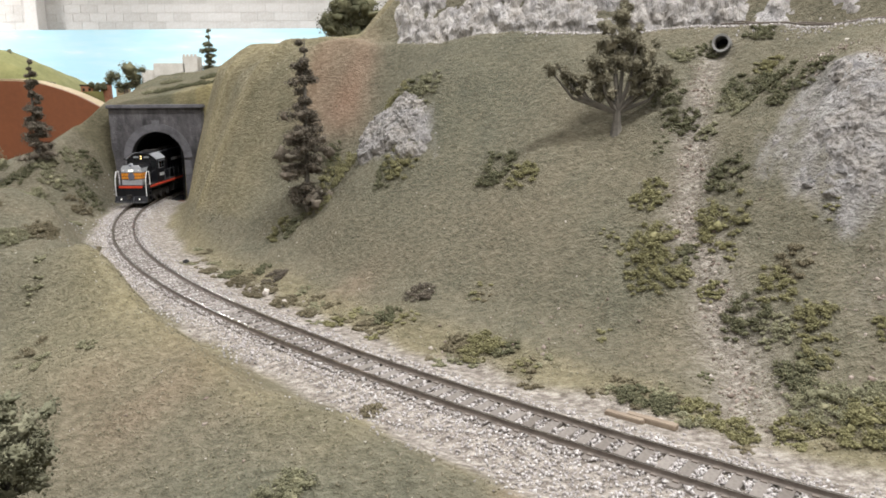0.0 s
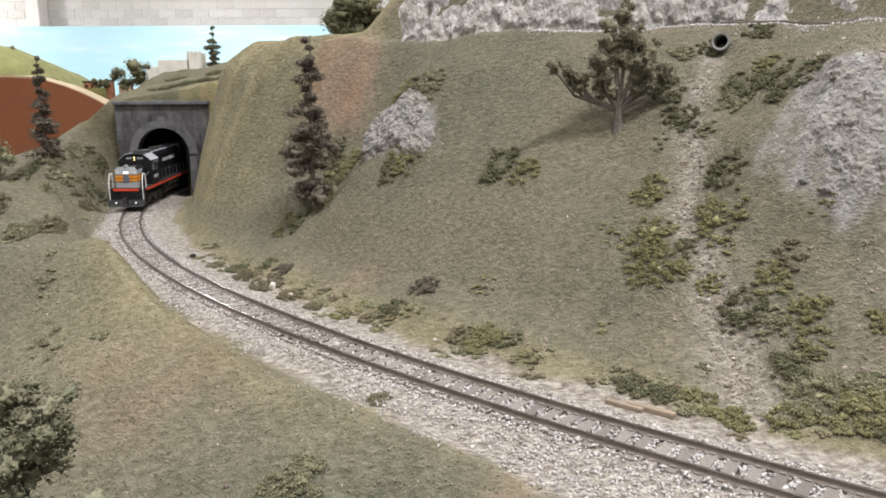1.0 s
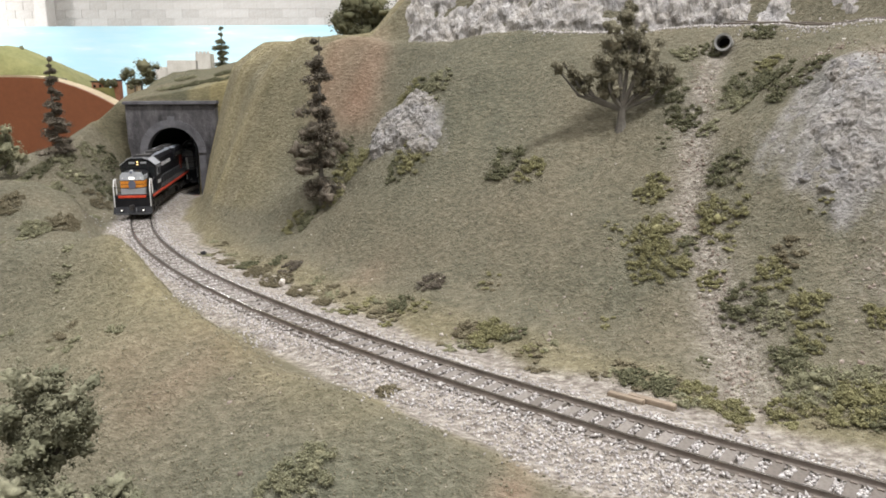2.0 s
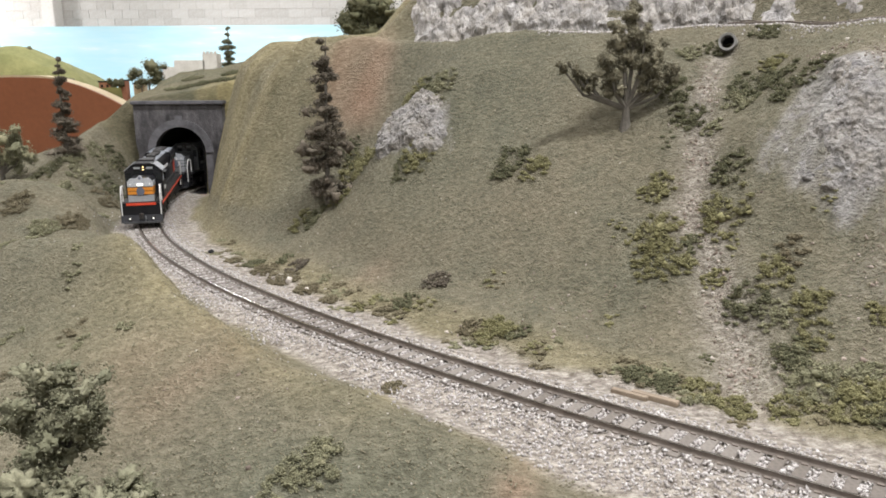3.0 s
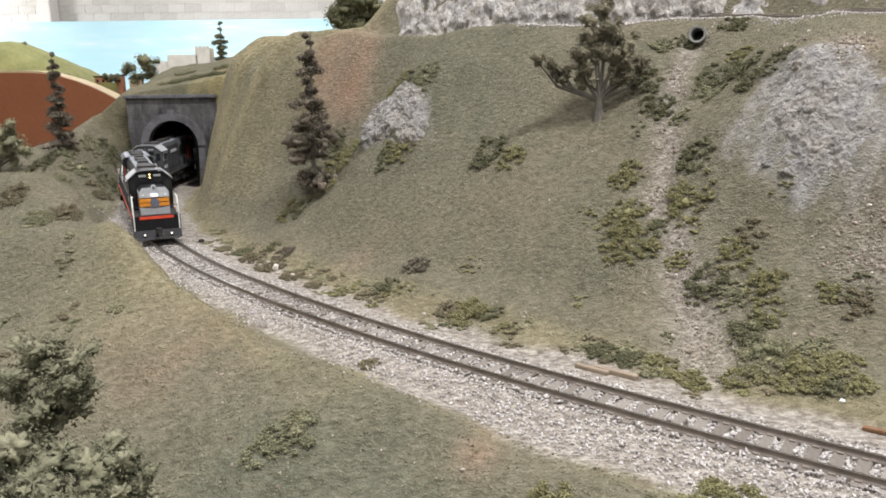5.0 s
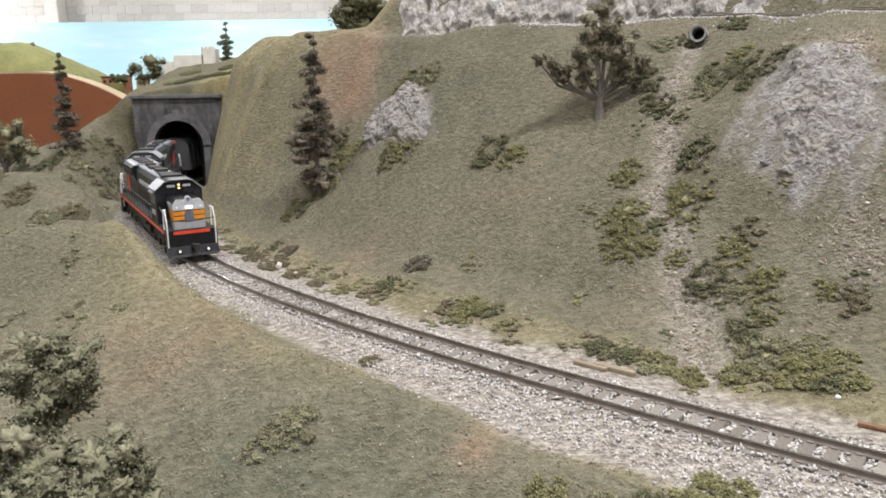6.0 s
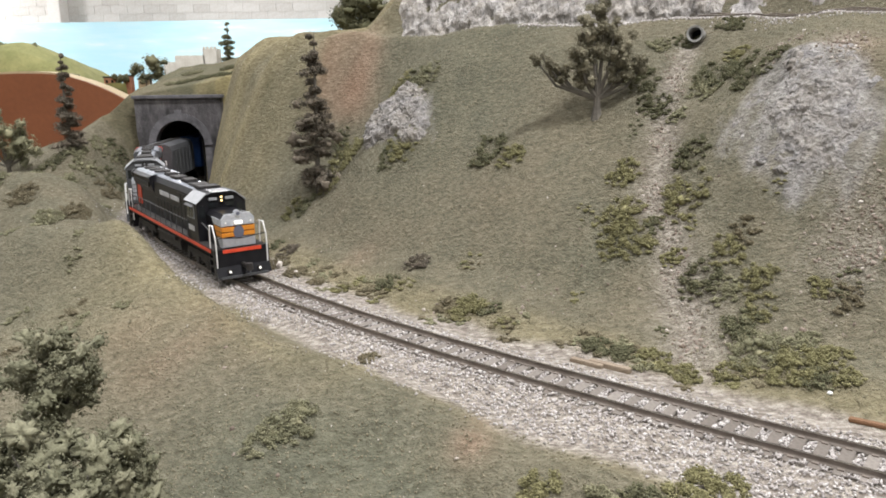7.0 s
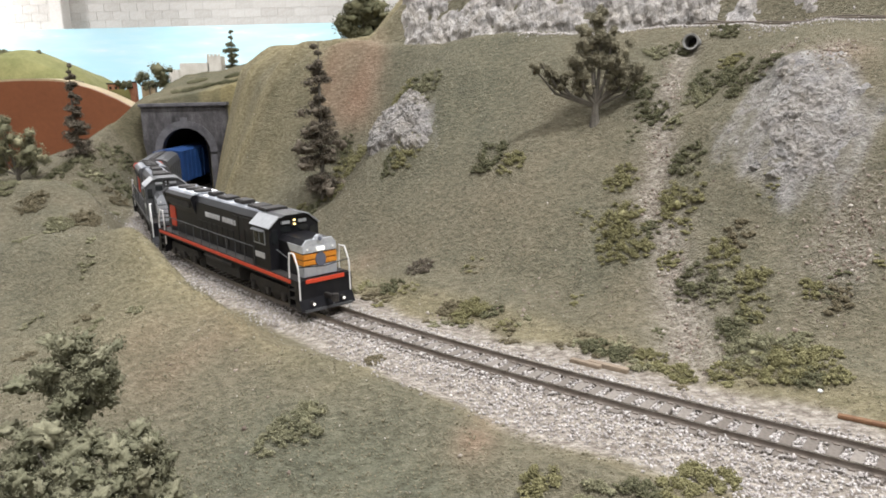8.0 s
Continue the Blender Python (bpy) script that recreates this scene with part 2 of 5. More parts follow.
def box(x0, x1, y0, y1, z0, z1, bevel=0.0, bm=None):
    bm = bm or bmesh.new()
    r = bmesh.ops.create_cube(bm, size=1.0)
    vs = r["verts"]
    for v in vs:
        v.co = ((x0 + x1) / 2 + v.co.x * (x1 - x0), (y0 + y1) / 2 + v.co.y * (y1 - y0), (z0 + z1) / 2 + v.co.z * (z1 - z0))
    if bevel:
        es = {e for v in vs for e in v.link_edges}
        bmesh.ops.bevel(bm, geom=list(es), offset=bevel, segments=2, affect="EDGES")
    return bm


def prism(profile, x0, x1, axis="x", bm=None):
    """Extrudes a closed profile of (a, b) pairs along an axis: x -> (y, z), y -> (x, z), z -> (x, y)."""
    bm = bm or bmesh.new()
    put = {"x": lambda t, a, b: (t, a, b), "y": lambda t, a, b: (a, t, b), "z": lambda t, a, b: (a, b, t)}[axis]
    lo = [bm.verts.new(put(x0, a, b)) for a, b in profile]
    hi = [bm.verts.new(put(x1, a, b)) for a, b in profile]
    bm.faces.new(lo)
    bm.faces.new(hi[::-1])
    n = len(profile)
    for i in range(n):
        bm.faces.new((lo[i], lo[(i + 1) % n], hi[(i + 1) % n], hi[i]))
    return bm


def tube(points, radius, sides=6, bm=None, taper=None):
    """A round bar through the points; taper gives the radius at each point."""
    bm = bm or bmesh.new()
    pts = [Vector(p) for p in points]
    rings = []
    for i, p in enumerate(pts):
        d = (pts[min(i + 1, len(pts) - 1)] - pts[max(i - 1, 0)]).normalized()
        u = d.orthogonal().normalized() if not rings else (uprev - d * uprev.dot(d)).normalized()
        uprev = u
        w = d.cross(u)
        r = taper[i] if taper else radius
        rings.append([bm.verts.new(p + (u * math.cos(a) + w * math.sin(a)) * r) for a in (2 * math.pi * k / sides for k in range(sides))])
    for a, b in zip(rings[:-1], rings[1:]):
        for k in range(sides):
            bm.faces.new((a[k], a[(k + 1) % sides], b[(k + 1) % sides], b[k]))
    bm.faces.new(rings[0][::-1])
    bm.faces.new(rings[-1])
    return bm


def disc(centre, radius, depth, axis="y", sides=16, bm=None):
    c = Vector(centre)
    d = {"x": Vector((1, 0, 0)), "y": Vector((0, 1, 0)), "z": Vector((0, 0, 1))}[axis]
    return tube([c - d * depth / 2, c + d * depth / 2], radius, sides, bm)


# ---------------------------------------------------------------- track line and terrain
DS = 0.004


def track_line():
    s = np.arange(0, 1.7, DS)
    k = np.interp(s, [0, .12, .24, .36, .48, .60, .72, .84, .88, .94, 1.7], [-.26, -.56, -.77, -.79, -1.1, -1.34, -1.63, -2.0, -1.8, -.5, -.3])
    h = 2.52 + np.concatenate([[0], np.cumsum((k[1:] + k[:-1]) / 2 * DS)])
    x = .1431 + np.concatenate([[0], np.cumsum(np.cos(h[:-1]) * DS)])
    y = .1943 + np.concatenate([[0], np.cumsum(np.sin(h[:-1]) * DS)])
    sb = np.arange(-0.5, -1e-6, DS)
    return (np.concatenate([sb, s]), np.concatenate([.1431 + sb * math.cos(2.52), x]),
            np.concatenate([.1943 + sb * math.sin(2.52), y]), np.concatenate([2.52 + 0 * sb, h]))


TS, TX, TY, TH = track_line()

S_PORTAL = 0.865


def on_track(s, d=0.0, z=0.0):
    """The place d metres to the hill side of the track at s."""
    x, y, h = np.interp(s, TS, TX), np.interp(s, TS, TY), np.interp(s, TS, TH)
    return Vector((x + math.sin(h) * d, y - math.cos(h) * d, z))


def heading(s):
    return float(np.interp(s, TS, TH))


def track_sd(x, y):
    """Distance along and across the track for arrays of places."""
    s, d = np.empty_like(x), np.empty_like(x)
    for a in range(0, len(x), 8000):
        b = slice(a, a + 8000)
        i = ((TX[None] - x[b, None]) ** 2 + (TY[None] - y[b, None]) ** 2).argmin(1)
        dx, dy = x[b] - TX[i], y[b] - TY[i]
        d[b] = dx * np.sin(TH[i]) - dy * np.cos(TH[i])
        s[b] = TS[i] + dx * np.cos(TH[i]) + dy * np.sin(TH[i])
    return s, d


def smooth01(u):
    u = np.clip(u, 0, 1)
    return u * u * (3 - 2 * u)


def wave(x, y, f, seed=0.0):
    """Smooth rolling variation between about -1 and 1."""
    return (np.sin(f * (1.0 * x + 0.6 * y) + seed) + np.sin(f * (-0.7 * x + 1.13 * y) * 1.3 + 1.7 * seed + 1) + np.sin(f * (1.6 * x - 0.4 * y) * 0.8 + 2.3 * seed + 2)) / 3


# hill side: distance from the track at which each height is reached, along the track
HILL_S = [-0.1, 0.0, 0.07, 0.13, 0.20, 0.30, 0.38, 0.46, 0.53, 0.60, 0.70, 0.88]
HILL_Z = [-0.004, 0.010, 0.050, 0.100, 0.135, 0.160]
HILL_D = [[.045, .045, .045, .050, .045, .045, .042, .055, .055, .045, .050, .052],
          [.085, .085, .090, .092, .088, .085, .074, .085, .075, .056, .058, .058],
          [.130, .130, .140, .135, .128, .125, .112, .130, .114, .076, .070, .064],
          [.165, .165, .172, .195, .187, .178, .153, .168, .145, .100, .086, .076],
          [.200, .200, .195, .255, .235, .215, .182, .192, .165, .118, .098, .088],
          [.280, .280, .280, .290, .285, .255, .215, .210, .185, .145, .130, .120]]
# other side of the track
BANK_S = [-0.2, 0.1, 0.2, 0.3, 0.42, 0.55, 0.70, 0.80, 0.87]
BANK_D = [0.035, 0.060, 0.085, 0.13, 0.25]
BANK_Z = [[-.006, -.006, -.006, -.005, -.005, -.004, -.003, -.003, -.003],
          [-.006, -.003, .005, .014, .015, .010, .010, .025, .06],
          [-.014, -.015, -.007, .006, .009, .012, .022, .050, .085],
          [-.028, -.028, -.026, -.013, -.003, .006, .018, .034, .055],
          [-.050, -.050, -.046, -.034, -.018, .002, .010, .012, .014]]


# outer edge of the ballast on that side
BED_S, BED_EDGE = [0.0, 0.11, 0.155, 0.20, 0.30, 0.43], [0.041, 0.040, 0.034, 0.030, 0.027, 0.023]


def outcrop_small(x, y):
    """Squared distance from the middle of the small outcrop, 1 at its rim; the rock runs round the shoulder of the hill."""
    u, v = 0.58 * (x + 0.036) - 0.81 * (y - 0.557), 0.81 * (x + 0.036) + 0.58 * (y - 0.557)
    return (u / 0.043) ** 2 + (v / 0.0165) ** 2


def outcrop_large(x, y):
    u, v = 0.5 * (x - 0.200) - 0.866 * (y - 0.372), 0.866 * (x - 0.200) + 0.5 * (y - 0.372)
    return (u / 0.046) ** 2 + (v / 0.0275) ** 2


def terrain(x, y):
    s, d = track_sd(x, y)
    lv = [np.interp(s, HILL_S, row) for row in HILL_D]
    hill = np.full_like(x, HILL_Z[0])
    for (za, da), (zb, db) in zip(zip(HILL_Z[:-1], lv[:-1]), zip(HILL_Z[1:], lv[1:])):
        hill += np.clip((d - da) / (db - da), 0, 1) * (zb - za)
    beyond = d - lv[-1]
    hill += np.clip(beyond, 0, 0.5) * 0.06
    rise = np.minimum((beyond - 0.030) * 1.7, (x + 0.100 * y / 0.9 - 0.005) * 1.05)
    hill += np.clip(rise, 0, 0.22)
    bz = [np.interp(s, BANK_S, row) for row in BANK_Z]
    bank = np.full_like(x, 0.0) + bz[0]
    e = -d
    for (za, da), (zb, db) in zip(zip(bz[:-1], BANK_D[:-1]), zip(bz[1:], BANK_D[1:])):
        bank += np.clip((e - da) / (db - da), 0, 1) * (zb - za)
    z = np.where(d > 0, hill, bank)
    bed = np.abs(d)
    flat = np.interp(bed, [0, 0.0112, 0.0132, 0.022, 0.034], [-0.0042, -0.0042, -0.0028, -0.0038, -0.0065])
    w = 1 - smooth01((bed - 0.03) / 0.012)
    z = z * (1 - w) + flat * w
    q = y + 0.25 * (x + 0.25)
    mounds = 0.016 * np.exp(-((q - 0.43) / 0.035) ** 2) - 0.014 * np.exp(-((q - 0.525) / 0.035) ** 2) + 0.012 * np.exp(-((q - 0.63) / 0.03) ** 2) - 0.010 * np.exp(-((q - 0.71) / 0.035) ** 2)
    z = z + 1.5 * mounds * smooth01((-d - 0.028) / 0.03) * smooth01((-0.13 - x) / 0.06)
    # the hill that the tunnel goes through
    back = 0.098 + np.clip(y - 0.90, 0, 0.3) * 0.14 - np.clip(-0.395 - 0.04 * np.clip((y - 0.9) / 0.3, 0, 1) - x, 0, 1) * 0.75 + np.clip(x + 0.43, 0, 0.3) * 0.16
    back = np.maximum(back, hill * (d > 0))
    behind = smooth01((s - S_PORTAL - 0.004) / 0.006) * (y > 0.6)
    z = z * (1 - behind) + back * behind
    return z, s, d


GX0, GX1, GY0, GY1, STEP = -0.80, 0.80, -0.10, 1.40, 0.003


def build_ground():
    nx, ny = int((GX1 - GX0) / STEP) + 1, int((GY1 - GY0) / STEP) + 1
    gx, gy = np.meshgrid(GX0 + STEP * np.arange(nx), GY0 + STEP * np.arange(ny))
    x, y = gx.ravel(), gy.ravel()
    z, s, d = terrain(x, y)
    z2 = z.reshape(ny, nx)
    for _ in range(3):
        p = np.pad(z2, 1, mode="edge")
        z2 = (p[:-2, 1:-1] + p[2:, 1:-1] + p[1:-1, :-2] + p[1:-1, 2:] + 4 * p[1:-1, 1:-1]) / 8
    steep = np.hypot(*np.gradient(z2, STEP)).ravel()
    z = z2.ravel()
    away = smooth01((np.abs(d) - 0.03) / 0.03)
    z = z + away * (0.004 * wave(x, y, 28, 1) + 0.0018 * wave(x, y, 75, 2) + 0.0007 * wave(x, y, 210, 3))
    fold = smooth01((s - 0.54) / 0.06) * smooth01((d - 0.05) / 0.02) * smooth01((S_PORTAL - s) / 0.02)
    z = z + fold * (0.004 * np.sin(s * 95 + 0.8 * np.sin(s * 41)) + 0.0016 * np.sin(s * 260 + 1.3 * np.sin(s * 77 + 40 * z)))
    att = {}
    blob = lambda cx, cy, r, soft=1.0: np.exp(-(((x - cx) ** 2 + (y - cy) ** 2) / r ** 2) ** soft)
    wob = 0.5 + 0.5 * wave(x, y, 60, 5)
    open_air = smooth01((S_PORTAL - s) / 0.01)
    att["gravel"] = open_air * np.clip(1.15 - smooth01((np.where(d > 0, d - 0.002, -d - np.interp(s, BED_S, BED_EDGE) + 0.032) - 0.024 - 0.013 * wob) / 0.012), 0, 1)
    # washed gully under the culvert
    gul = np.interp(y, [0.28, 0.32, 0.37, 0.39, 0.41, 0.44, 0.47, 0.51], [0.122, 0.127, 0.129, 0.125, 0.132, 0.143, 0.154, 0.180])
    gw = np.interp(y, [0.28, 0.37, 0.5], [0.016, 0.012, 0.009])
    gully = np.exp(-((x - gul - 0.004 * wave(x, y, 90, 4)) / gw) ** 2) * (d > 0.03) * smooth01((0.52 - y) / 0.02) * (y > 0.26)
    att["gravel"] = np.clip(att["gravel"] + 0.6 * gully + (0.55 * blob(0.206, 0.312, 0.022) + 0.4 * blob(0.225, 0.392, 0.014)) * (0.6 + 0.4 * wave(x, y, 140, 31)), 0, 1)
    z -= 0.004 * gully
    rockm = np.zeros_like(x)
    att["clay"] = np.clip(np.exp(-((((x + 0.085) / 0.032) ** 2 + ((y - 0.64) / 0.055) ** 2)) ** 2) * smooth01((z - 0.07) / 0.04) * 1.0 * (0.7 + 0.3 * wave(x, y, 90, 14)) + 0.3 * blob(-0.055, 0.455, 0.016) + 0.42 * blob(-0.128, 0.300, 0.036) * (0.6 + 0.4 * wave(x, y, 110, 17)) + 0.3 * blob(0.232, 0.385, 0.014) + 0.35 * blob(0.024, 0.226, 0.008) + 0.6 * blob(0.018, 0.21, 0.008), 0, 1)
    rag = 0.35 * wave(x, y, 150, 11) + 0.2 * wave(x, y, 420, 12)
    rockm += smooth01((1.35 + 1.3 * rag - outcrop_large(x, y)) / 1.1)
    rockm += smooth01((1.2 + rag - outcrop_small(x, y)) / 0.6) * (z > 0.04)
    rockm = np.clip(rockm, 0, 1)
    att["rock"] = rockm * np.clip(0.75 + 0.5 * wave(x, y, 120, 6), 0, 1)
    rough = 0.0
    for f, a in ((130, 0.0022), (310, 0.0013), (640, 0.0006)):
        rough = rough + a * (1 - 2 * np.abs(wave(x + 0.3 * z, y + z, f, f)))
    z += rockm * (rough * 1.0 - 0.002)
    # green turf; on the near bank weighted up to carry the dimmer foreground light
    att["green"] = np.clip(0.9 * smooth01((-d - 0.07) / 0.03) * smooth01((0.26 - s) / 0.1) + 0.8 * blob(0.0, 0.60, 0.1) + 0.6 * blob(-0.02, 0.22, 0.06) + 0.5 * blob(0.09, 0.37, 0.02) + 0.4 * blob(-0.3, 0.45, 0.12) + 0.25 * wave(x, y, 22, 9), 0, 0.9)
    crest = np.exp(-((d + 0.056) / 0.016) ** 2) * smooth01((s - 0.14) / 0.06) * smooth01((0.56 - s) / 0.1)
    dirt = np.exp(-((-d - np.interp(s, BED_S, BED_EDGE) - 0.006) / 0.006) ** 2) * smooth01((0.24 - s) / 0.06) * (d < 0)
    att["straw"] = np.clip(0.45 * blob(-0.15, 0.37, 0.07) + (0.55 * crest + 0.6 * dirt) * (0.65 + 0.35 * wave(x, y, 130, 21)) + 0.5 * smooth01((d - 0.02) / 0.01) * smooth01((0.07 - d) / 0.02) + (1.05 * smooth01((s - 0.50) / 0.12) * (d > 0.05) * (z > 0.02) * (0.62 + 0.2 * np.sin(s * 95 + 0.8 * np.sin(s * 41)) + 0.18 * wave(x, y, 90, 8))), 0, 0.9)
    idx = np.arange(nx * ny).reshape(ny, nx)
    f = np.stack([idx[:-1, :-1], idx[:-1, 1:], idx[1:, 1:], idx[1:, :-1]], -1).reshape(-1, 4)
    # open the bore of the tunnel
    jump = z[f].max(1) - z[f].min(1)
    fs, fd = s[f].mean(1), d[f].mean(1)
    fx, fy = x[f].mean(1), y[f].mean(1)
    keep = ~((fx < -0.47) & (fy > 0.93 + 0.02 * np.sin(fx * 30)))
    keep &= ~((np.abs(fd) < 0.034) & (z[f].min(1) < 0.085) & (fs > S_PORTAL - 0.006) & (fs < S_PORTAL + 0.03) & (y[f].mean(1) > 0.6))
    f = f[keep]
    ob = raw("ground", np.stack([x, y, z], 1), f, M_GROUND, smooth=True)
    for n, v in att.items():
        a = ob.data.attributes.new(n, "FLOAT", "POINT")
        a.data.foreach_set("value", v.astype(np.float32))
    tagged(ob, "modelled hillside of olive turf, gravel and bare clay", "ground", kind="structure")
    return z.reshape(ny, nx)


GROUND_Z = build_ground()


def ground_at(x, y):
    u, v = (x - GX0) / STEP, (y - GY0) / STEP
    i = np.clip(np.floor(u).astype(int), 0, GROUND_Z.shape[1] - 2)
    j = np.clip(np.floor(v).astype(int), 0, GROUND_Z.shape[0] - 2)
    a, b = u - i, v - j
    return (GROUND_Z[j, i] * (1 - a) + GROUND_Z[j, i + 1] * a) * (1 - b) + (GROUND_Z[j + 1, i] * (1 - a) + GROUND_Z[j + 1, i + 1] * a) * b


def gz(x, y):
    return float(ground_at(np.array([x]), np.array([y]))[0])


# ---------------------------------------------------------------- hall
def hall():
    X0, X1, Y0, Y1 = -14.0, 9.0, -6.0, 19.0
    tagged(part("floor", box(X0, X1, Y0, Y1, FLOOR_Z - 0.1, FLOOR_Z), M_FLOOR), "grey concrete hall floor", "floor", kind="structure")
    tagged(part("ceiling", box(X0, X1, Y0, Y1, CEIL_Z, CEIL_Z + 0.1), M_CEIL), "white hall ceiling", "ceiling", kind="structure")
    for n, b in (("wall_south", (X0, X1, Y0 - 0.15, Y0)), ("wall_east", (X1, X1 + 0.15, Y0, Y1)), ("wall_west", (X0 - 0.15, X0, Y0, Y1))):
        tagged(part(n, box(*b, FLOOR_Z, CEIL_Z), M_WALL), "white-painted block wall of the hall", "wall", kind="structure")
    wall = tagged(part("wall_north", box(X0, X1, Y1, Y1 + 0.2, FLOOR_Z, CEIL_Z), M_WALL), "white-painted concrete block wall", "wall", kind="structure")
    me = bpy.data.meshes.new("block")
    bm = box(-0.198, 0.198, -0.010, 0.004, -0.098, 0.098, 0.004)
    bm.to_mesh(me)
    bm.free()
    me.materials.append(M_BLOCK)
    rng = random.Random(2)
    for r in range(6):
        for c in range(29):
            ob = new("block", me)
            ob.parent = wall
            ob.location = (-11.4 + c * 0.4 + (0.2 if r % 2 else 0.0), Y1 - 0.003 - rng.uniform(0, 0.004), 1.28 + r * 0.2)
    col = thing("column", "white-painted square steel column against the block wall", "column", kind="structure")
    part("shaft", box(-9.72, -9.42, Y1 - 0.45, Y1 - 0.03, 1.30, CEIL_Z, 0.015), M_BLOCK, col)
    tagged(part("backdrop", box(X0 + 0.05, 2.5, Y1 - 0.62, Y1 - 0.60, FLOOR_Z, 1.36), M_SKY), "painted pale blue sky backdrop board", "backdrop", kind="structure")
    for x, y, p in LAMPS:
        t = thing("ceiling_light", "white fluorescent batten on the hall ceiling", "ceiling light", "hall lights")
        t.location = (x, y, CEIL_Z)
        part("housing", box(-0.6, 0.6, -0.09, 0.09, -0.06, 0.0, 0.01), M_CEIL, t)
        part("tube", tube([(-0.57, 0, -0.075), (0.57, 0, -0.075)], 0.013, 8), M_TUBE, t, "lit white tube")
        L = bpy.data.lights.new("tube_light", "AREA")
        L.shape, L.size, L.size_y, L.energy, L.color = "RECTANGLE", 1.2, 0.25, p, (0.985, 0.975, 1.0)
        new("tube_light", L).location = (x, y, CEIL_Z - 0.1)


hall()


# ---------------------------------------------------------------- tunnel portal
def arch(half, spring, rise, n=14):
    return [(half * math.cos(a), spring + rise * math.sin(a)) for a in (math.pi * k / n for k in range(n + 1))]


def tunnel():
    t = tagged(new("tunnel_portal"), "sooty dark grey cast stone tunnel portal", "tunnel portal")
    t.matrix_basis = pose(*on_track(S_PORTAL, 0.009, 0.0), 0, 0, math.degrees(heading(S_PORTAL)) - 90)
    op = [(0.0295, -0.012)] + arch(0.0295, 0.045, 0.0295) + [(-0.0295, -0.012)]
    n = len(op)
    outer = []
    wt, wb, ht = 0.0515, 0.0465, 0.102
    for i, (a, b) in enumerate(op):
        u = i / (n - 1)
        if i == 0:
            outer.append((wb, -0.012))
        elif i == n - 1:
            outer.append((-wb, -0.012))
        else:
            ang = math.atan2(b - 0.045, a)
            if ang < math.atan2(ht - 0.045, wt):
                outer.append((wt - (wt - wb) * 0.4, 0.045) if i == 1 else (wt, 0.045 + wt * math.tan(ang)))
            elif ang > math.pi - math.atan2(ht - 0.045, wt):
                outer.append((-wt + (wt - wb) * 0.4, 0.045) if i == n - 2 else (-wt, 0.045 - wt * math.tan(ang)))
            else:
                outer.append(((ht - 0.045) / math.tan(ang), ht))
    for sx in (1, -1):
        k = min(range(1, n - 1), key=lambda i: abs(math.atan2(op[i][1] - 0.045, sx * op[i][0]) - math.atan2(ht - 0.045, wt)))
        outer[k] = (sx * wt, ht)
    bm = bmesh.new()
    y0, y1 = -0.006, 0.006
    fr = [[bm.verts.new((p[0], y, p[1])) for p in ring] for y in (y0, y1) for ring in (op, outer)]
    for i in range(n - 1):
        bm.faces.new((fr[0][i], fr[1][i], fr[1][i + 1], fr[0][i + 1]))
        bm.faces.new((fr[2][i], fr[2][i + 1], fr[3][i + 1], fr[3][i]))
        bm.faces.new((fr[0][i], fr[0][i + 1], fr[2][i + 1], fr[2][i]))
        bm.faces.new((fr[1][i], fr[3][i], fr[3][i + 1], fr[1][i + 1]))
    part("face_wall", bm, M_STONE, t)
    # raised ring round the opening, stone by stone
    ring_n = 15
    for k in range(ring_n):
        a0, a1 = math.pi * k / ring_n + 0.004, math.pi * (k + 1) / ring_n - 0.004
        pr = [(r * math.cos(a), 0.045 + r * math.sin(a)) for r, a in ((0.0297, a0), (0.0385 + (0.004 if k == 7 else 0), a0), (0.0385 + (0.004 if k == 7 else 0), a1), (0.0297, a1))]
        part("arch_stone", prism(pr, -0.0074, -0.004, "y"), M_STONE_EDGE, t)
    for sx in (-1, 1):
        for k in range(6):
            za = -0.010 + k * 0.0087
            part("jamb_stone", box(min(sx * 0.0297, sx * 0.0375), max(sx * 0.0297, sx * 0.0375), -0.0071, -0.004, za, za + 0.0085, 0.0003), M_STONE_EDGE, t)
    part("coping", box(-0.0535, 0.0535, -0.0095, 0.007, 0.1005, 0.1045, 0.0008), M_STONE_EDGE, t, "pale worn coping")
    # the bore; its unlit darkness is put into the black lining colour
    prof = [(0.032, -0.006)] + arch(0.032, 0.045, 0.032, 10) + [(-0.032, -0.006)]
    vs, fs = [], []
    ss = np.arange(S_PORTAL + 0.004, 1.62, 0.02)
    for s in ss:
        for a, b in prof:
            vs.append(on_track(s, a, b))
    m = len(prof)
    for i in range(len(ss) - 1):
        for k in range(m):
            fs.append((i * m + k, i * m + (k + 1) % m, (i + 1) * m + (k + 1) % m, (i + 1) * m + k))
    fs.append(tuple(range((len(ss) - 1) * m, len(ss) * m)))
    tagged(raw("tunnel_lining", vs, fs, M_TUNNEL), "tunnel bore, its black lining standing for unlit dark", "tunnel", kind="structure")


tunnel()


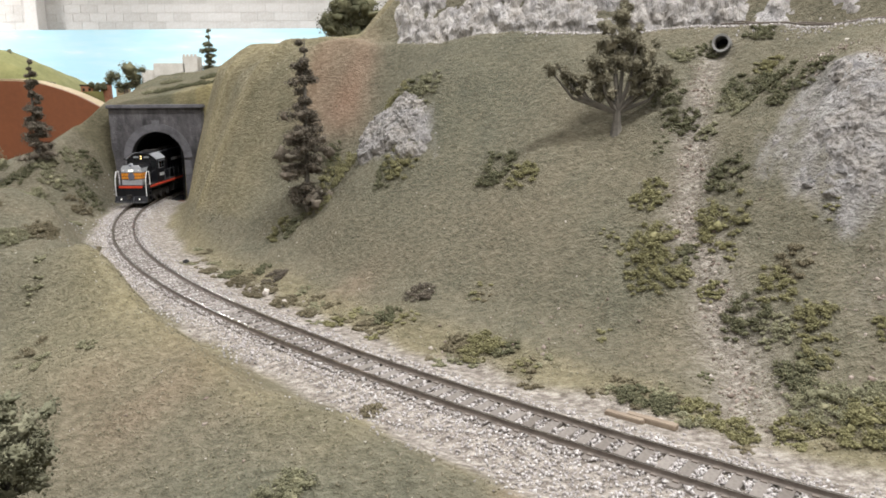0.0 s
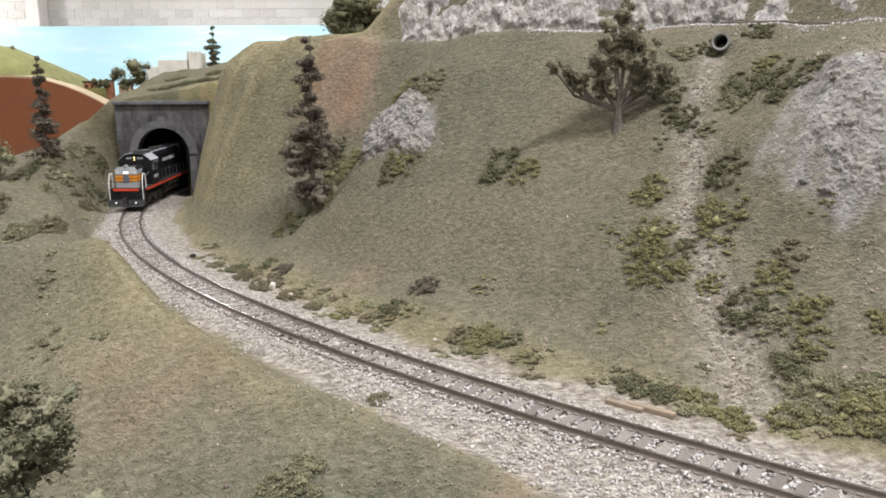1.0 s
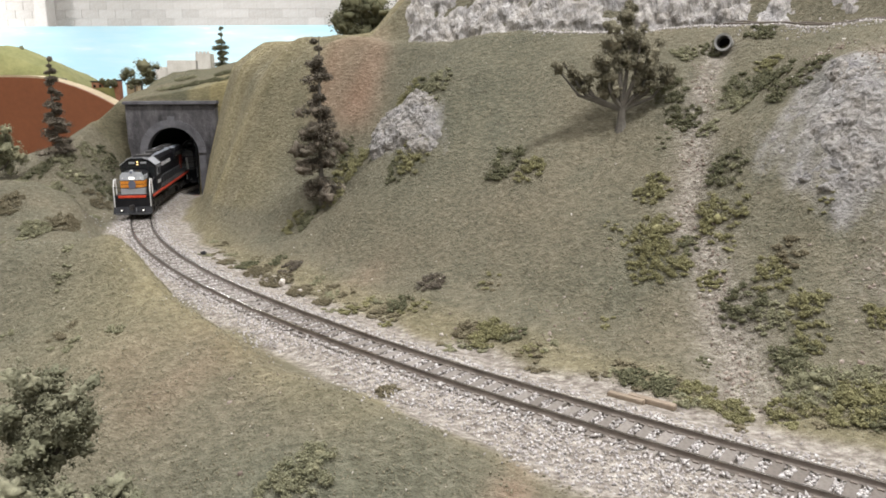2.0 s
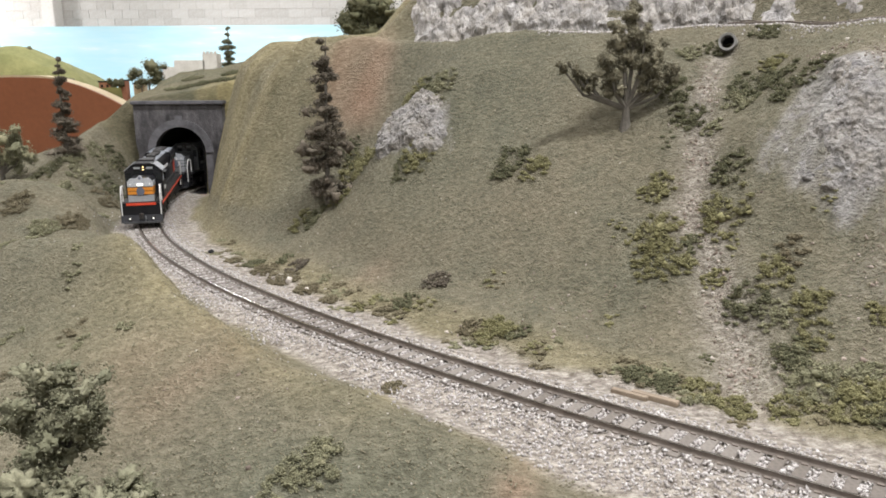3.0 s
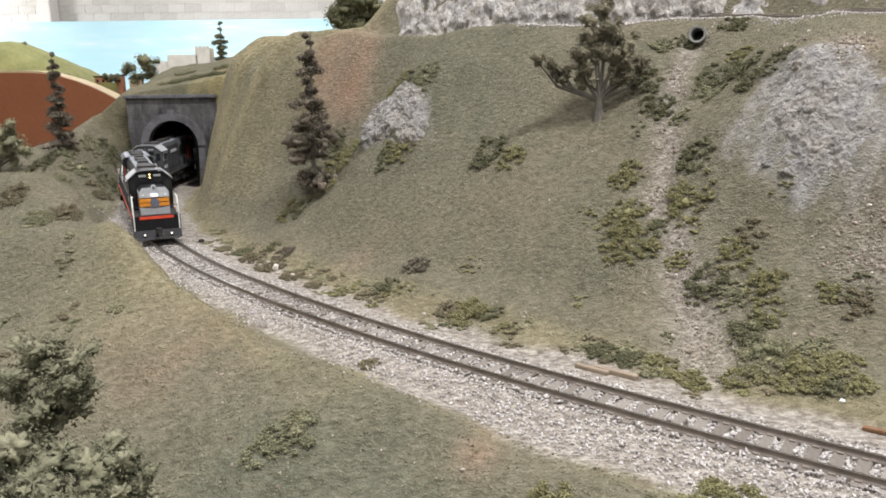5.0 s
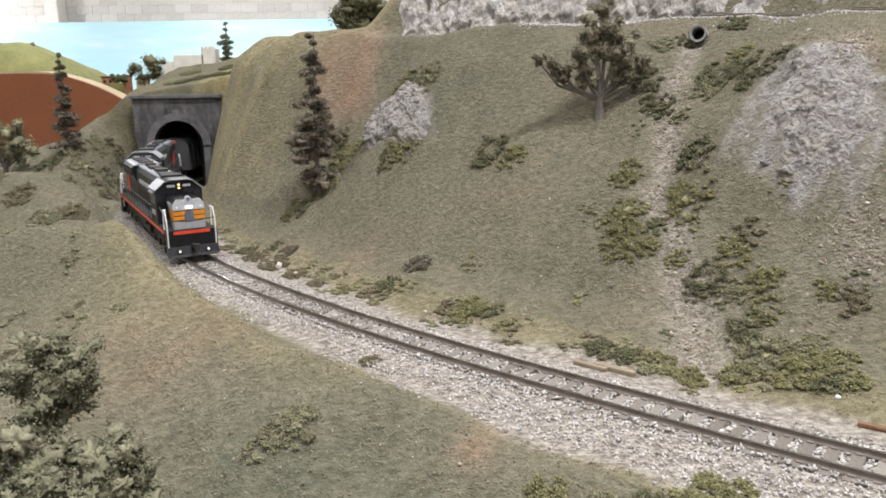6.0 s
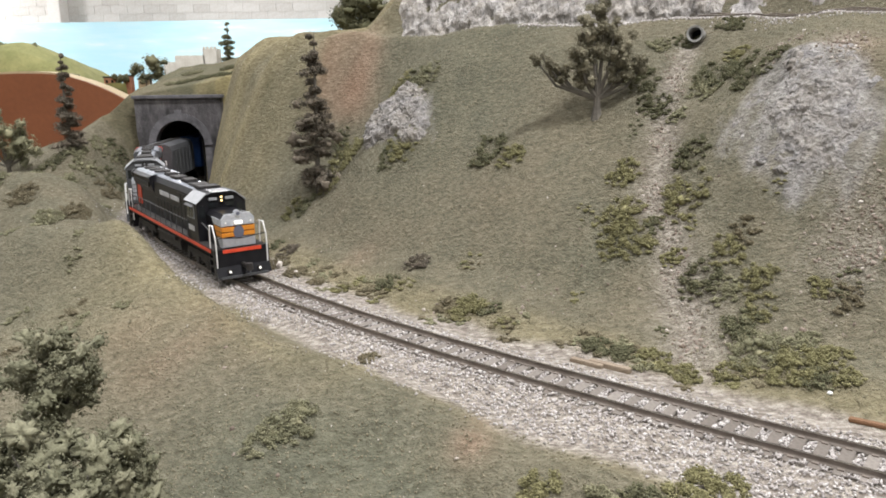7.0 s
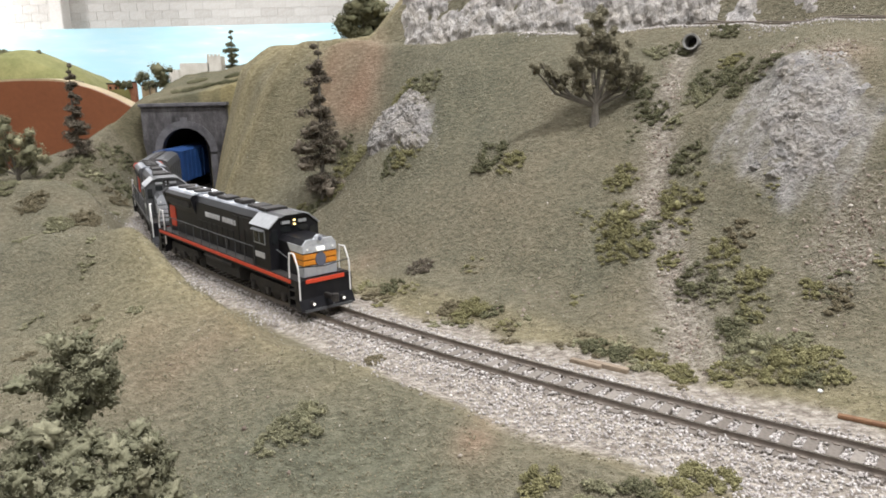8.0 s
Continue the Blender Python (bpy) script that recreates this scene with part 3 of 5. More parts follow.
# ---------------------------------------------------------------- track
def track():
    t = tagged(new("railway_track"), "single model railway track on grey ballast, brown rails", "railway track")
    ss = np.arange(-0.3, 1.6, 0.01)
    for side in (-1, 1):
        for name, prof, mat, lab in (
                ("rail", [(-0.0009, -0.0026), (0.0009, -0.0026), (0.0004, -0.0019), (0.00025, -0.0008), (0.00045, -0.0005), (0.00045, -0.00012), (-0.00045, -0.00012), (-0.00045, -0.0005), (-0.00025, -0.0008), (-0.0004, -0.0019)], M_RAIL, ""),
                ("rail_head", [(-0.00045, -0.00013), (0.00045, -0.00013), (0.0004, 0.0), (-0.0004, 0.0)], M_RAILTOP, "worn bright running surface")):
            vs, fs, m = [], [], len(prof)
            for s in ss:
                vs += [on_track(s, side * 0.0086 + a, b) for a, b in prof]
            for i in range(len(ss) - 1):
                fs += [(i * m + k, i * m + (k + 1) % m, (i + 1) * m + (k + 1) % m, (i + 1) * m + k) for k in range(m)]
            ob = raw(name, vs, fs, mat, t)
            if lab:
                tagged(ob, lab)
    me = bpy.data.meshes.new("sleeper")
    bm = box(-0.0138, 0.0138, -0.0023, 0.0023, -0.0052, -0.0027, 0.0003)
    bm.to_mesh(me)
    bm.free()
    me.materials.append(M_SLEEPER)
    plate = bpy.data.meshes.new("tie_plate")
    bm = box(-0.0018, 0.0018, -0.0011, 0.0011, -0.0027, -0.0022)
    bm.to_mesh(plate)
    bm.free()
    plate.materials.append(M_RAIL)
    rng = random.Random(4)
    for k, s in enumerate(np.arange(-0.12, 1.0, TIE)):
        ob = new("sleeper", me)
        ob.parent = t
        ob.matrix_basis = pose(*on_track(s), 0, 0, math.degrees(heading(s)) - 90 + rng.uniform(-1.5, 1.5))
        if s < 0.42:
            for side in (-1, 1):
                pl = new("tie_plate", plate)
                pl.parent = ob
                pl.location = (side * 0.0086, 0, 0)


TIE = 0.0078
track()


OCTA = np.array([(1, 0, 0), (-1, 0, 0), (0, 1, 0), (0, -1, 0), (0, 0, 1), (0, 0, -1)], dtype=float)
OCTA_F = np.array([(0, 2, 4), (2, 1, 4), (1, 3, 4), (3, 0, 4), (2, 0, 5), (1, 2, 5), (3, 1, 5), (0, 3, 5)])
TETRA = np.array([(1, 1, 1), (-1, -1, 1), (-1, 1, -1), (1, -1, -1)], dtype=float) * 0.75
TETRA_F = np.array([(0, 2, 1), (0, 1, 3), (0, 3, 2), (1, 2, 3)])


def bits(centres, sizes, seed, small=False, stretch=0.5):
    """Verts and faces of many small irregular bits, each turned its own way."""
    rng = np.random.default_rng(seed)
    base, tri = (TETRA, TETRA_F) if small else (OCTA, OCTA_F)
    n, k = len(centres), len(base)
    ang = rng.uniform(0, 2 * np.pi, (n, 3))
    v = (base[None] * rng.uniform(0.5, 1.3, (n, k, 1)) + rng.normal(0, 0.2, (n, k, 3))) * rng.uniform(0.35, 1.5, (n, 1, 3)) ** stretch
    ca, sa = np.cos(ang), np.sin(ang)
    for a, b, j in ((0, 1, 0), (1, 2, 1), (0, 2, 2)):
        va = v[:, :, a] * ca[:, None, j] - v[:, :, b] * sa[:, None, j]
        v[:, :, b] = v[:, :, a] * sa[:, None, j] + v[:, :, b] * ca[:, None, j]
        v[:, :, a] = va
    v = v * np.asarray(sizes)[:, None, None] + np.asarray(centres)[:, None, :]
    return v.reshape(-1, 3), (tri[None] + (np.arange(n) * k)[:, None, None]).reshape(-1, 3)


def scatter_bits(name, centres, sizes, mat, label, category, seed, small=False):
    v, f = bits(centres, sizes, seed, small)
    return tagged(raw(name, v, f, mat), label, category, kind="stuff")


def ballast():
    rng = np.random.default_rng(11)
    n = 50000
    s = -0.12 + 0.98 * rng.random(n) ** 1.5
    d = np.where(rng.random(n) < 0.25, rng.uniform(-0.0135, 0.0135, n), rng.uniform(-0.050, 0.034, n))
    left = np.interp(s, BED_S, BED_EDGE)
    edge = (d > 0.016 + 0.009 * rng.random(n)) | (-d > left + 0.011 * rng.random(n) - 0.006 + 0.004 * np.sin(s * 70))
    inside = np.abs(d) < 0.0130
    tie = np.abs(((s + 0.12 + TIE / 2) % TIE) - TIE / 2) < 0.0022
    near_rail = np.abs(np.abs(d) - 0.0086) < 0.0013
    keep = ~(edge & (rng.random(n) < 0.97)) & ~(inside & tie) & ~near_rail
    s, d = s[keep], d[keep]
    x, y, h = np.interp(s, TS, TX), np.interp(s, TS, TY), np.interp(s, TS, TH)
    px, py = x + np.sin(h) * d, y - np.cos(h) * d
    z = ground_at(px, py) + rng.uniform(-0.0002, 0.0006, len(s)) + 0.0009 * (np.abs(d) < 0.0135)
    scatter_bits("ballast", np.stack([px, py, z], 1), rng.uniform(0.0005, 0.00095, len(s)), M_BALLAST, "loose pale grey stone ballast", "ballast", 12)


ballast()


# ---------------------------------------------------------------- train
def handrail(parent, x, side, out, name="handrail"):
    y = side * 0.0165
    pts = [(x, y, 0.0095), (x, y, 0.0235), (x - 0.0006 * out, y, 0.027), (x - 0.0042 * out, y, 0.0335), (x - 0.0075 * out, y - side * 0.001, 0.0335)]
    part(name, tube(pts, 0.0005, 6), M_WHITE, parent, "white painted grab rail")


WHEELS = []


def wheel(x, y, r, parent):
    """A spoked disc wheel that turns on its axle."""
    bm = disc((0, 0, 0), r, 0.0022, "y", 20)
    for k in range(3):
        a = k * 2.094
        box(0.0018 * math.cos(a) + 0.0012, 0.0018 * math.cos(a) + 0.0022, -0.00125, 0.00125, 0.0018 * math.sin(a), 0.0018 * math.sin(a) + 0.001, bm=bm)
    ob = part("wheel", bm, M_UNDER, parent)
    ob.location = (x, y, r)
    WHEELS.append((ob, r))


def locomotive(body, cabtop, label, stripe, band, lit, end):
    """Six-axle road diesel; x is forward, origin on the rails at mid length."""
    t = thing("locomotive", label, "locomotive", "engines of the train")
    part("frame", box(-0.107, 0.107, -0.0172, 0.0172, 0.0158, 0.0196, 0.0003), M_UNDER, t)
    for sd in (-1, 1):
        part("sill_stripe", box(-0.106, 0.100, min(sd * 0.0171, sd * 0.01765), max(sd * 0.0171, sd * 0.01765), 0.0172, 0.0190), stripe, t, "stripe along the sill")
    # long hood
    hood = [(-0.0105, 0.0196), (0.0105, 0.0196), (0.0105, 0.0455), (0.0082, 0.0492), (-0.0082, 0.0492), (-0.0105, 0.0455)]
    h = part("long_hood", prism(hood, -0.100, 0.060), body, t)
    flare = [(-0.0106, 0.036), (0.0106, 0.036), (0.0138, 0.0475), (0.0118, 0.0496), (-0.0118, 0.0496), (-0.0138, 0.0475)]
    part("radiator_flare", prism(flare, -0.099, -0.048), body, t)
    part("hood_roof", prism([(-0.0108, 0.0494), (0.0108, 0.0494), (0.009, 0.0507), (-0.009, 0.0507)], -0.0985, -0.049), M_ROOF, t, "dusty silver roof panel")
    part("hood_roof", prism([(-0.0080, 0.0490), (0.0080, 0.0490), (0.0072, 0.0500), (-0.0072, 0.0500)], -0.0475, 0.0585), M_ROOF, t, "dusty silver roof panel")
    for x in (-0.088, -0.073, -0.058):
        fan = part("roof_fan", disc((x, 0, 0.0512), 0.0062, 0.0016, "z", 18), M_UNDER, t)
        part("fan_hub", disc((x, 0, 0.0522), 0.0018, 0.0006, "z", 10), M_DARKGREY, fan)
    for x0, x1, w, z in ((-0.040, -0.030, 0.004, 0.0525), (-0.022, -0.006, 0.005, 0.052), (0.004, 0.018, 0.0045, 0.0525), (0.026, 0.040, 0.006, 0.0515), (0.044, 0.056, 0.0075, 0.0520)):
        part("roof_box", box(x0, x1, -w, w, 0.0498, z, 0.0006), M_UNDER, t)
    for sd in (-1, 1):
        for k in range(12):
            x0 = -0.046 + k * 0.0086
            part("hood_door", box(x0, x0 + 0.0078, min(sd * 0.0103, sd * 0.01085), max(sd * 0.0103, sd * 0.01085), 0.0215, 0.0335 if k < 7 else 0.044, 0.0002), body, h)
        part("radiator_grille", box(-0.096, -0.052, min(sd * 0.0125, sd * 0.0136), max(sd * 0.0125, sd * 0.0136), 0.0405, 0.0445), M_UNDER, t)
        part("inlet_grille", box(0.030, 0.052, min(sd * 0.0104, sd * 0.0109), max(sd * 0.0104, sd * 0.0109), 0.036, 0.044), M_UNDER, t)
        part("end_panel", box(-0.1006, -0.087, min(sd * 0.0100, sd * 0.0111), max(sd * 0.0100, sd * 0.0114), 0.023, 0.0385), M_RED, t, "scarlet panel at the hood end")
        # lettering on the hood side as plain bars
        bm = bmesh.new()
        x = -0.030
        for w in range(16):
            if w != 8:
                yy = sd * 0.0112
                box(x, x + 0.0016, min(yy, yy - sd * 0.0006), max(yy, yy - sd * 0.0006), 0.0372, 0.0404, bm=bm)
            x += 0.0031
        part("lettering", bm, M_LETTER, t, "silver lettering on the hood")
    part("end_panel", prism([(-0.0112, 0.023), (0.0112, 0.023), (0.0112, 0.036), (0.0143, 0.0475), (0.0122, 0.0500), (-0.0122, 0.0500), (-0.0143, 0.0475), (-0.0112, 0.036)], -0.1012, -0.0975), end, t)
    # cab
    cabp = [(-0.0165, 0.0196), (0.0165, 0.0196), (0.0165, 0.0444), (0.0095, 0.0518), (-0.0095, 0.0518), (-0.0165, 0.0444)]
    cab = part("cab", prism(cabp, 0.0575, 0.0815), body, t)
    for sd in (-1, 1):
        part("roof_slope", prism([(sd * 0.0169, 0.0445), (sd * 0.0172, 0.0450), (sd * 0.0098, 0.0526), (sd * 0.0095, 0.0520)], 0.0570, 0.0825), cabtop, cab, "grey sloping roof edge")
        fr = part("side_window", box(0.062, 0.0765, min(sd * 0.0163, sd * 0.0169), max(sd * 0.0163, sd * 0.0169), 0.0335, 0.0422), M_GREY, cab, "grey framed cab side window")
        for a, b in ((0.0628, 0.0688), (0.0698, 0.0757)):
            part("pane", box(a, b, min(sd * 0.0166, sd * 0.0171), max(sd * 0.0166, sd * 0.0171), 0.0342, 0.0415), M_GLASS, fr)
        part("number_bar", box(0.0625, 0.0745, min(sd * 0.0164, sd * 0.0168), max(sd * 0.0164, sd * 0.0168), 0.0255, 0.0287), M_LETTER, cab, "pale number on the cab side")
        part("windscreen", box(0.0813, 0.0819, min(sd * 0.0030, sd * 0.0085), max(sd * 0.0030, sd * 0.0085), 0.0408, 0.0448), M_GLASS, cab)
        part("windscreen", box(0.0813, 0.0819, min(sd * 0.0105, sd * 0.0150), max(sd * 0.0112, sd * 0.0150), 0.0345, 0.0425), M_GLASS, cab)
        part("sunshade", prism([(sd * 0.0168, 0.0428), (sd * 0.0184, 0.0414), (sd * 0.0184, 0.0418), (sd * 0.0168, 0.0434)], 0.0610, 0.0775), M_DARKGREY, cab, "dark grey sunshade over the cab window")
        part("number_board", box(0.0813, 0.0826, min(sd * 0.0028, sd * 0.0083), max(sd * 0.0028, sd * 0.0083), 0.0466, 0.0488, 0.0002), M_GREY, cab, "pale lit number board")
    part("cab_roof", prism([(-0.0097, 0.0516), (0.0097, 0.0516), (0.006, 0.0531), (-0.006, 0.0531)], 0.0565, 0.0835), body, cab)
    lamp = part("headlight", box(0.0813, 0.0824, -0.0019, 0.0019, 0.0442, 0.0505, 0.0004), M_UNDER, cab)
    for z in (0.0459, 0.0488):
        part("bulb", disc((0.0826, 0, z), 0.0007, 0.0006, "x", 12), M_HEADLAMP if lit else M_GREY, lamp)
    # nose: chamfered hood with a black top and painted bands
    T = 0.0398
    nose = [(-0.0106, 0.0196), (0.0106, 0.0196), (0.0106, T - 0.003), (0.0080, T), (-0.0080, T), (-0.0106, T - 0.003)]
    nz = part("nose", prism(nose, 0.0740, 0.1040), body, t)
    for z0, z1, mat, lab in ((0.0197, 0.0256, M_GREY, "light grey lower nose band"), (0.0261, 0.0288, band, "nose band"), (0.0293, 0.0322, band, "nose band"), (0.0328, T - 0.0028, M_SILVER, "silver upper nose band")):
        part("nose_band", box(0.1036, 0.1047, -0.0108, 0.0108, z0, z1, 0.0003), mat, nz, lab)
        for sd in (-1, 1):
            a, b = sorted((sd * 0.0104, sd * 0.0109))
            back = lambda z: 0.0995 - (z - 0.0197) * 0.75
            part("nose_band", prism([(0.1040, z0), (0.1040, z1), (back(z1), z1), (back(z0), z0)], a, b, "y"), mat, nz, lab)
    part("nose_brow", prism([(-0.0108, T - 0.0027), (0.0108, T - 0.0027), (0.0082, T + 0.0003), (-0.0082, T + 0.0003)], 0.1030, 0.1046), M_SILVER, nz, "silver chamfered top of the nose")
    part("door_panel", box(0.1046, 0.1051, -0.0030, 0.0036, 0.0200, 0.0252, 0.0002), M_GREY, nz)
    part("emblem", prism([(0.0034 * math.cos(a), 0.0288 + 0.0040 * math.sin(a)) for a in (2 * math.pi * k / 14 for k in range(14))], 0.1046, 0.1053), M_EMBLEM, nz, "slate blue shield shape on the nose")
    lampbox = part("nose_light", box(0.1040, 0.1056, -0.0030, 0.0030, 0.0334, 0.0360, 0.0004), M_WHITE, nz)
    part("bulb", box(0.1054, 0.1060, -0.0024, 0.0024, 0.0338, 0.0356, 0.0002), M_NOSELAMP if lit else M_GREY, lampbox)
    gyro = part("gyralite", disc((0.1036, 0, T + 0.0004), 0.0021, 0.0030, "x", 14), M_SILVER, nz)
    part("lens", disc((0.1052, 0, T + 0.0004), 0.0012, 0.0005, "x", 12), M_EMBLEM, gyro)
    for sd in (-1, 1):
        part("marker_lamp", disc((0.1048, sd * 0.0082, 0.0350), 0.0006, 0.0008, "x", 8), M_WHITE, nz)
    # pilots, couplers, steps at both ends
    for e in (1, -1):
        part("pilot", prism([(e * 0.1045, 0.0196), (e * 0.1085, 0.0196), (e * 0.1085, 0.0095), (e * 0.1118, 0.0034), (e * 0.1060, 0.0034), (e * 0.1045, 0.0080)], -0.0176, 0.0176, "y"), M_BLACK, t)
        part("end_stripe", box(min(e * 0.1083, e * 0.1091), max(e * 0.1083, e * 0.1091), -0.0125, 0.0125, 0.0176, 0.0196), stripe, t, "stripe over the pilot")
        cp = part("coupler", box(min(e * 0.108, e * 0.1175), max(e * 0.108, e * 0.1175), -0.0013, 0.0013, 0.0085, 0.0112, 0.0004), M_UNDER, t)
        part("knuckle", disc((e * 0.1175, 0.0008, 0.0098), 0.0021, 0.0042, "z", 10), M_UNDER, cp)
        part("air_hose", tube([(e * 0.1095, 0.003, 0.0085), (e * 0.1115, 0.0034, 0.006), (e * 0.112, 0.003, 0.0035)], 0.0005), M_DARKGREY, t)
        part("plow_edge", box(min(e * 0.1105, e * 0.1122), max(e * 0.1105, e * 0.1122), -0.0155, 0.0155, 0.0028, 0.0042), M_DARKGREY, t)
        for sd in (-1, 1):
            if e == 1:
                lb = part("ditch_light", disc((0.1105, sd * 0.0098, 0.0068), 0.0015, 0.0028, "x", 12), M_UNDER, t)
                part("bulb", disc((0.1121, sd * 0.0098, 0.0068), 0.0007, 0.0006, "x", 12), M_NOSELAMP if lit else M_GREY, lb)
            for z in (0.0045, 0.0090, 0.0135):
                part("step", box(min(e * 0.0985, e * 0.1065), max(e * 0.0985, e * 0.1065), min(sd * 0.0130, sd * 0.0176), max(sd * 0.0130, sd * 0.0176), z, z + 0.0006), M_UNDER, t)
            part("step_side", box(min(e * 0.0975, e * 0.0985), max(e * 0.0975, e * 0.0985), min(sd * 0.0130, sd * 0.0176), max(sd * 0.0130, sd * 0.0176), 0.004, 0.0196), M_BLACK, t)
            handrail(t, e * 0.1085, sd, e)
            handrail(t, e * 0.0975, sd, -e * 0.3)
        part("walkway_chain", tube([(e * 0.1080, -0.0165, 0.0270), (e * 0.1084, 0, 0.0255), (e * 0.1080, 0.0165, 0.0270)], 0.0003), M_UNDER, t)
    # side handrails
    for sd in (-1, 1):
        part("side_rail", tube([(-0.094, sd * 0.0168, 0.0305), (0.055, sd * 0.0168, 0.0305)], 0.00032, 5), M_DARKGREY, t)
        for k in range(12):
            x = -0.094 + k * 0.01355
            part("stanchion", tube([(x, sd * 0.0170, 0.0170), (x, sd * 0.0168, 0.0306)], 0.00035, 5), M_DARKGREY, t)
        part("side_rail", tube([(0.083, sd * 0.0160, 0.0330), (0.098, sd * 0.0162, 0.0300)], 0.00032, 5), M_DARKGREY, t)
    part("fuel_tank", prism([(-0.0125, 0.0158), (0.0125, 0.0158), (0.0150, 0.0120), (0.0145, 0.0060), (0.0105, 0.0040), (-0.0105, 0.0040), (-0.0145, 0.0060), (-0.0150, 0.0120)], -0.027, 0.027), M_UNDER, t, "grimy black fuel tank")
    for sd in (-1, 1):
        part("air_reservoir", tube([(-0.024, sd * 0.0152, 0.0135), (0.020, sd * 0.0152, 0.0135)], 0.0018, 8), M_UNDER, t)
    for cx in (-0.066, 0.066):
        tr = part("bogie", box(cx - 0.023, cx + 0.023, -0.006, 0.006, 0.006, 0.0150), M_UNDER, t)
        for sd in (-1, 1):
            prof = [(cx - 0.026, 0.0085), (cx - 0.020, 0.0060), (cx - 0.006, 0.0070), (cx, 0.0055), (cx + 0.006, 0.0070), (cx + 0.020, 0.0060), (cx + 0.026, 0.0085), (cx + 0.024, 0.0125), (cx - 0.024, 0.0125)]
            a, b = sorted((sd * 0.0118, sd * 0.0142))
            part("side_frame", prism(prof, a, b, "y"), M_UNDER, tr)
            for k in (-1, 0, 1):
                part("axle_box", box(cx + k * 0.0195 - 0.0024, cx + k * 0.0195 + 0.0024, min(sd * 0.0140, sd * 0.0156), max(sd * 0.0140, sd * 0.0156), 0.0040, 0.0090, 0.0005), M_UNDER, tr)
                wheel(cx + k * 0.0195, sd * 0.0086, 0.0058, tr)
    return t


LEAD = locomotive(M_BLACK, M_GREY, "black model diesel locomotive with orange nose bands and scarlet stripes", M_RED, M_ORANGE, True, M_BLACK)
SECOND = locomotive(M_DARKGREY, M_GREY, "dark grey model diesel locomotive with dusty silver roof and scarlet end", M_DARKGREY, M_GREY, False, M_RED)


def proportion(t):
    """Sets the cab further back on the frame and gives the body its full height over the sill."""
    for o in t.children_recursive:
        in_cab = o.name.startswith("cab") or o.parent.name.startswith(("cab", "headlight", "side_window"))
        if o.name.startswith("wheel"):
            continue
        for v in o.data.vertices:
            if in_cab:
                v.co.x -= 0.006
            v.co.z = float(np.interp(v.co.z, [0.0, 0.0150, 0.0196, 0.0398, 0.0531], [0.0, 0.0158, 0.0210, 0.0421, 0.0530 if in_cab else 0.0554]))


def shorten(t, cut=0.030, keep=0.038):
    """A shorter hood behind the cab: takes cut metres out between mid length and the rear bogie."""
    def moved(x):
        return x if x >= 0 else x * (keep - cut) / keep if x > -keep else x + cut
    for o in t.children_recursive:
        if o.name.startswith("wheel"):
            o.location.x = moved(o.location.x)
            continue
        for v in o.data.vertices:
            v.co.x = moved(v.co.x)


proportion(LEAD)
proportion(SECOND)
shorten(SECOND)


def boxcar():
    t = thing("boxcar", "blue model boxcar coupled behind the second locomotive", "boxcar")
    part("body", box(-0.082, 0.082, -0.0172, 0.0172, 0.0135, 0.0500, 0.0006), M_BLUE, t)
    part("roof", prism([(-0.0176, 0.0499), (0.0176, 0.0499), (0.0, 0.0522)], -0.0825, 0.0825), M_BLUE, t)
    for sd in (-1, 1):
        for k in range(13):
            x = -0.0795 + k * 0.01325
            part("side_rib", box(x - 0.0007, x + 0.0007, min(sd * 0.0170, sd * 0.0180), max(sd * 0.0170, sd * 0.0180), 0.014, 0.0495), M_BLUE, t)
        part("side_door", box(-0.014, 0.014, min(sd * 0.0172, sd * 0.0184), max(sd * 0.0172, sd * 0.0184), 0.0150, 0.0475, 0.0003), M_BLUE, t)
    for e in (-1, 1):
        for k in range(6):
            z = 0.018 + k * 0.0055
            part("end_rib", box(min(e * 0.0818, e * 0.0829), max(e * 0.0818, e * 0.0829), -0.0155, 0.0155, z, z + 0.0018), M_BLUE, t)
        part("coupler", box(min(e * 0.080, e * 0.0925), max(e * 0.080, e * 0.0925), -0.0013, 0.0013, 0.0085, 0.0112), M_UNDER, t)
        tr = part("bogie", box(e * 0.060 - 0.013, e * 0.060 + 0.013, -0.012, 0.012, 0.006, 0.0125), M_UNDER, t)
        for k in (-1, 1):
            for sd in (-1, 1):
                wheel(e * 0.060 + k * 0.0095, sd * 0.0086, 0.0052, tr)
    part("underframe", box(-0.08, 0.08, -0.006, 0.006, 0.0105, 0.0138), M_UNDER, t)
    return t


BOXCAR = boxcar()


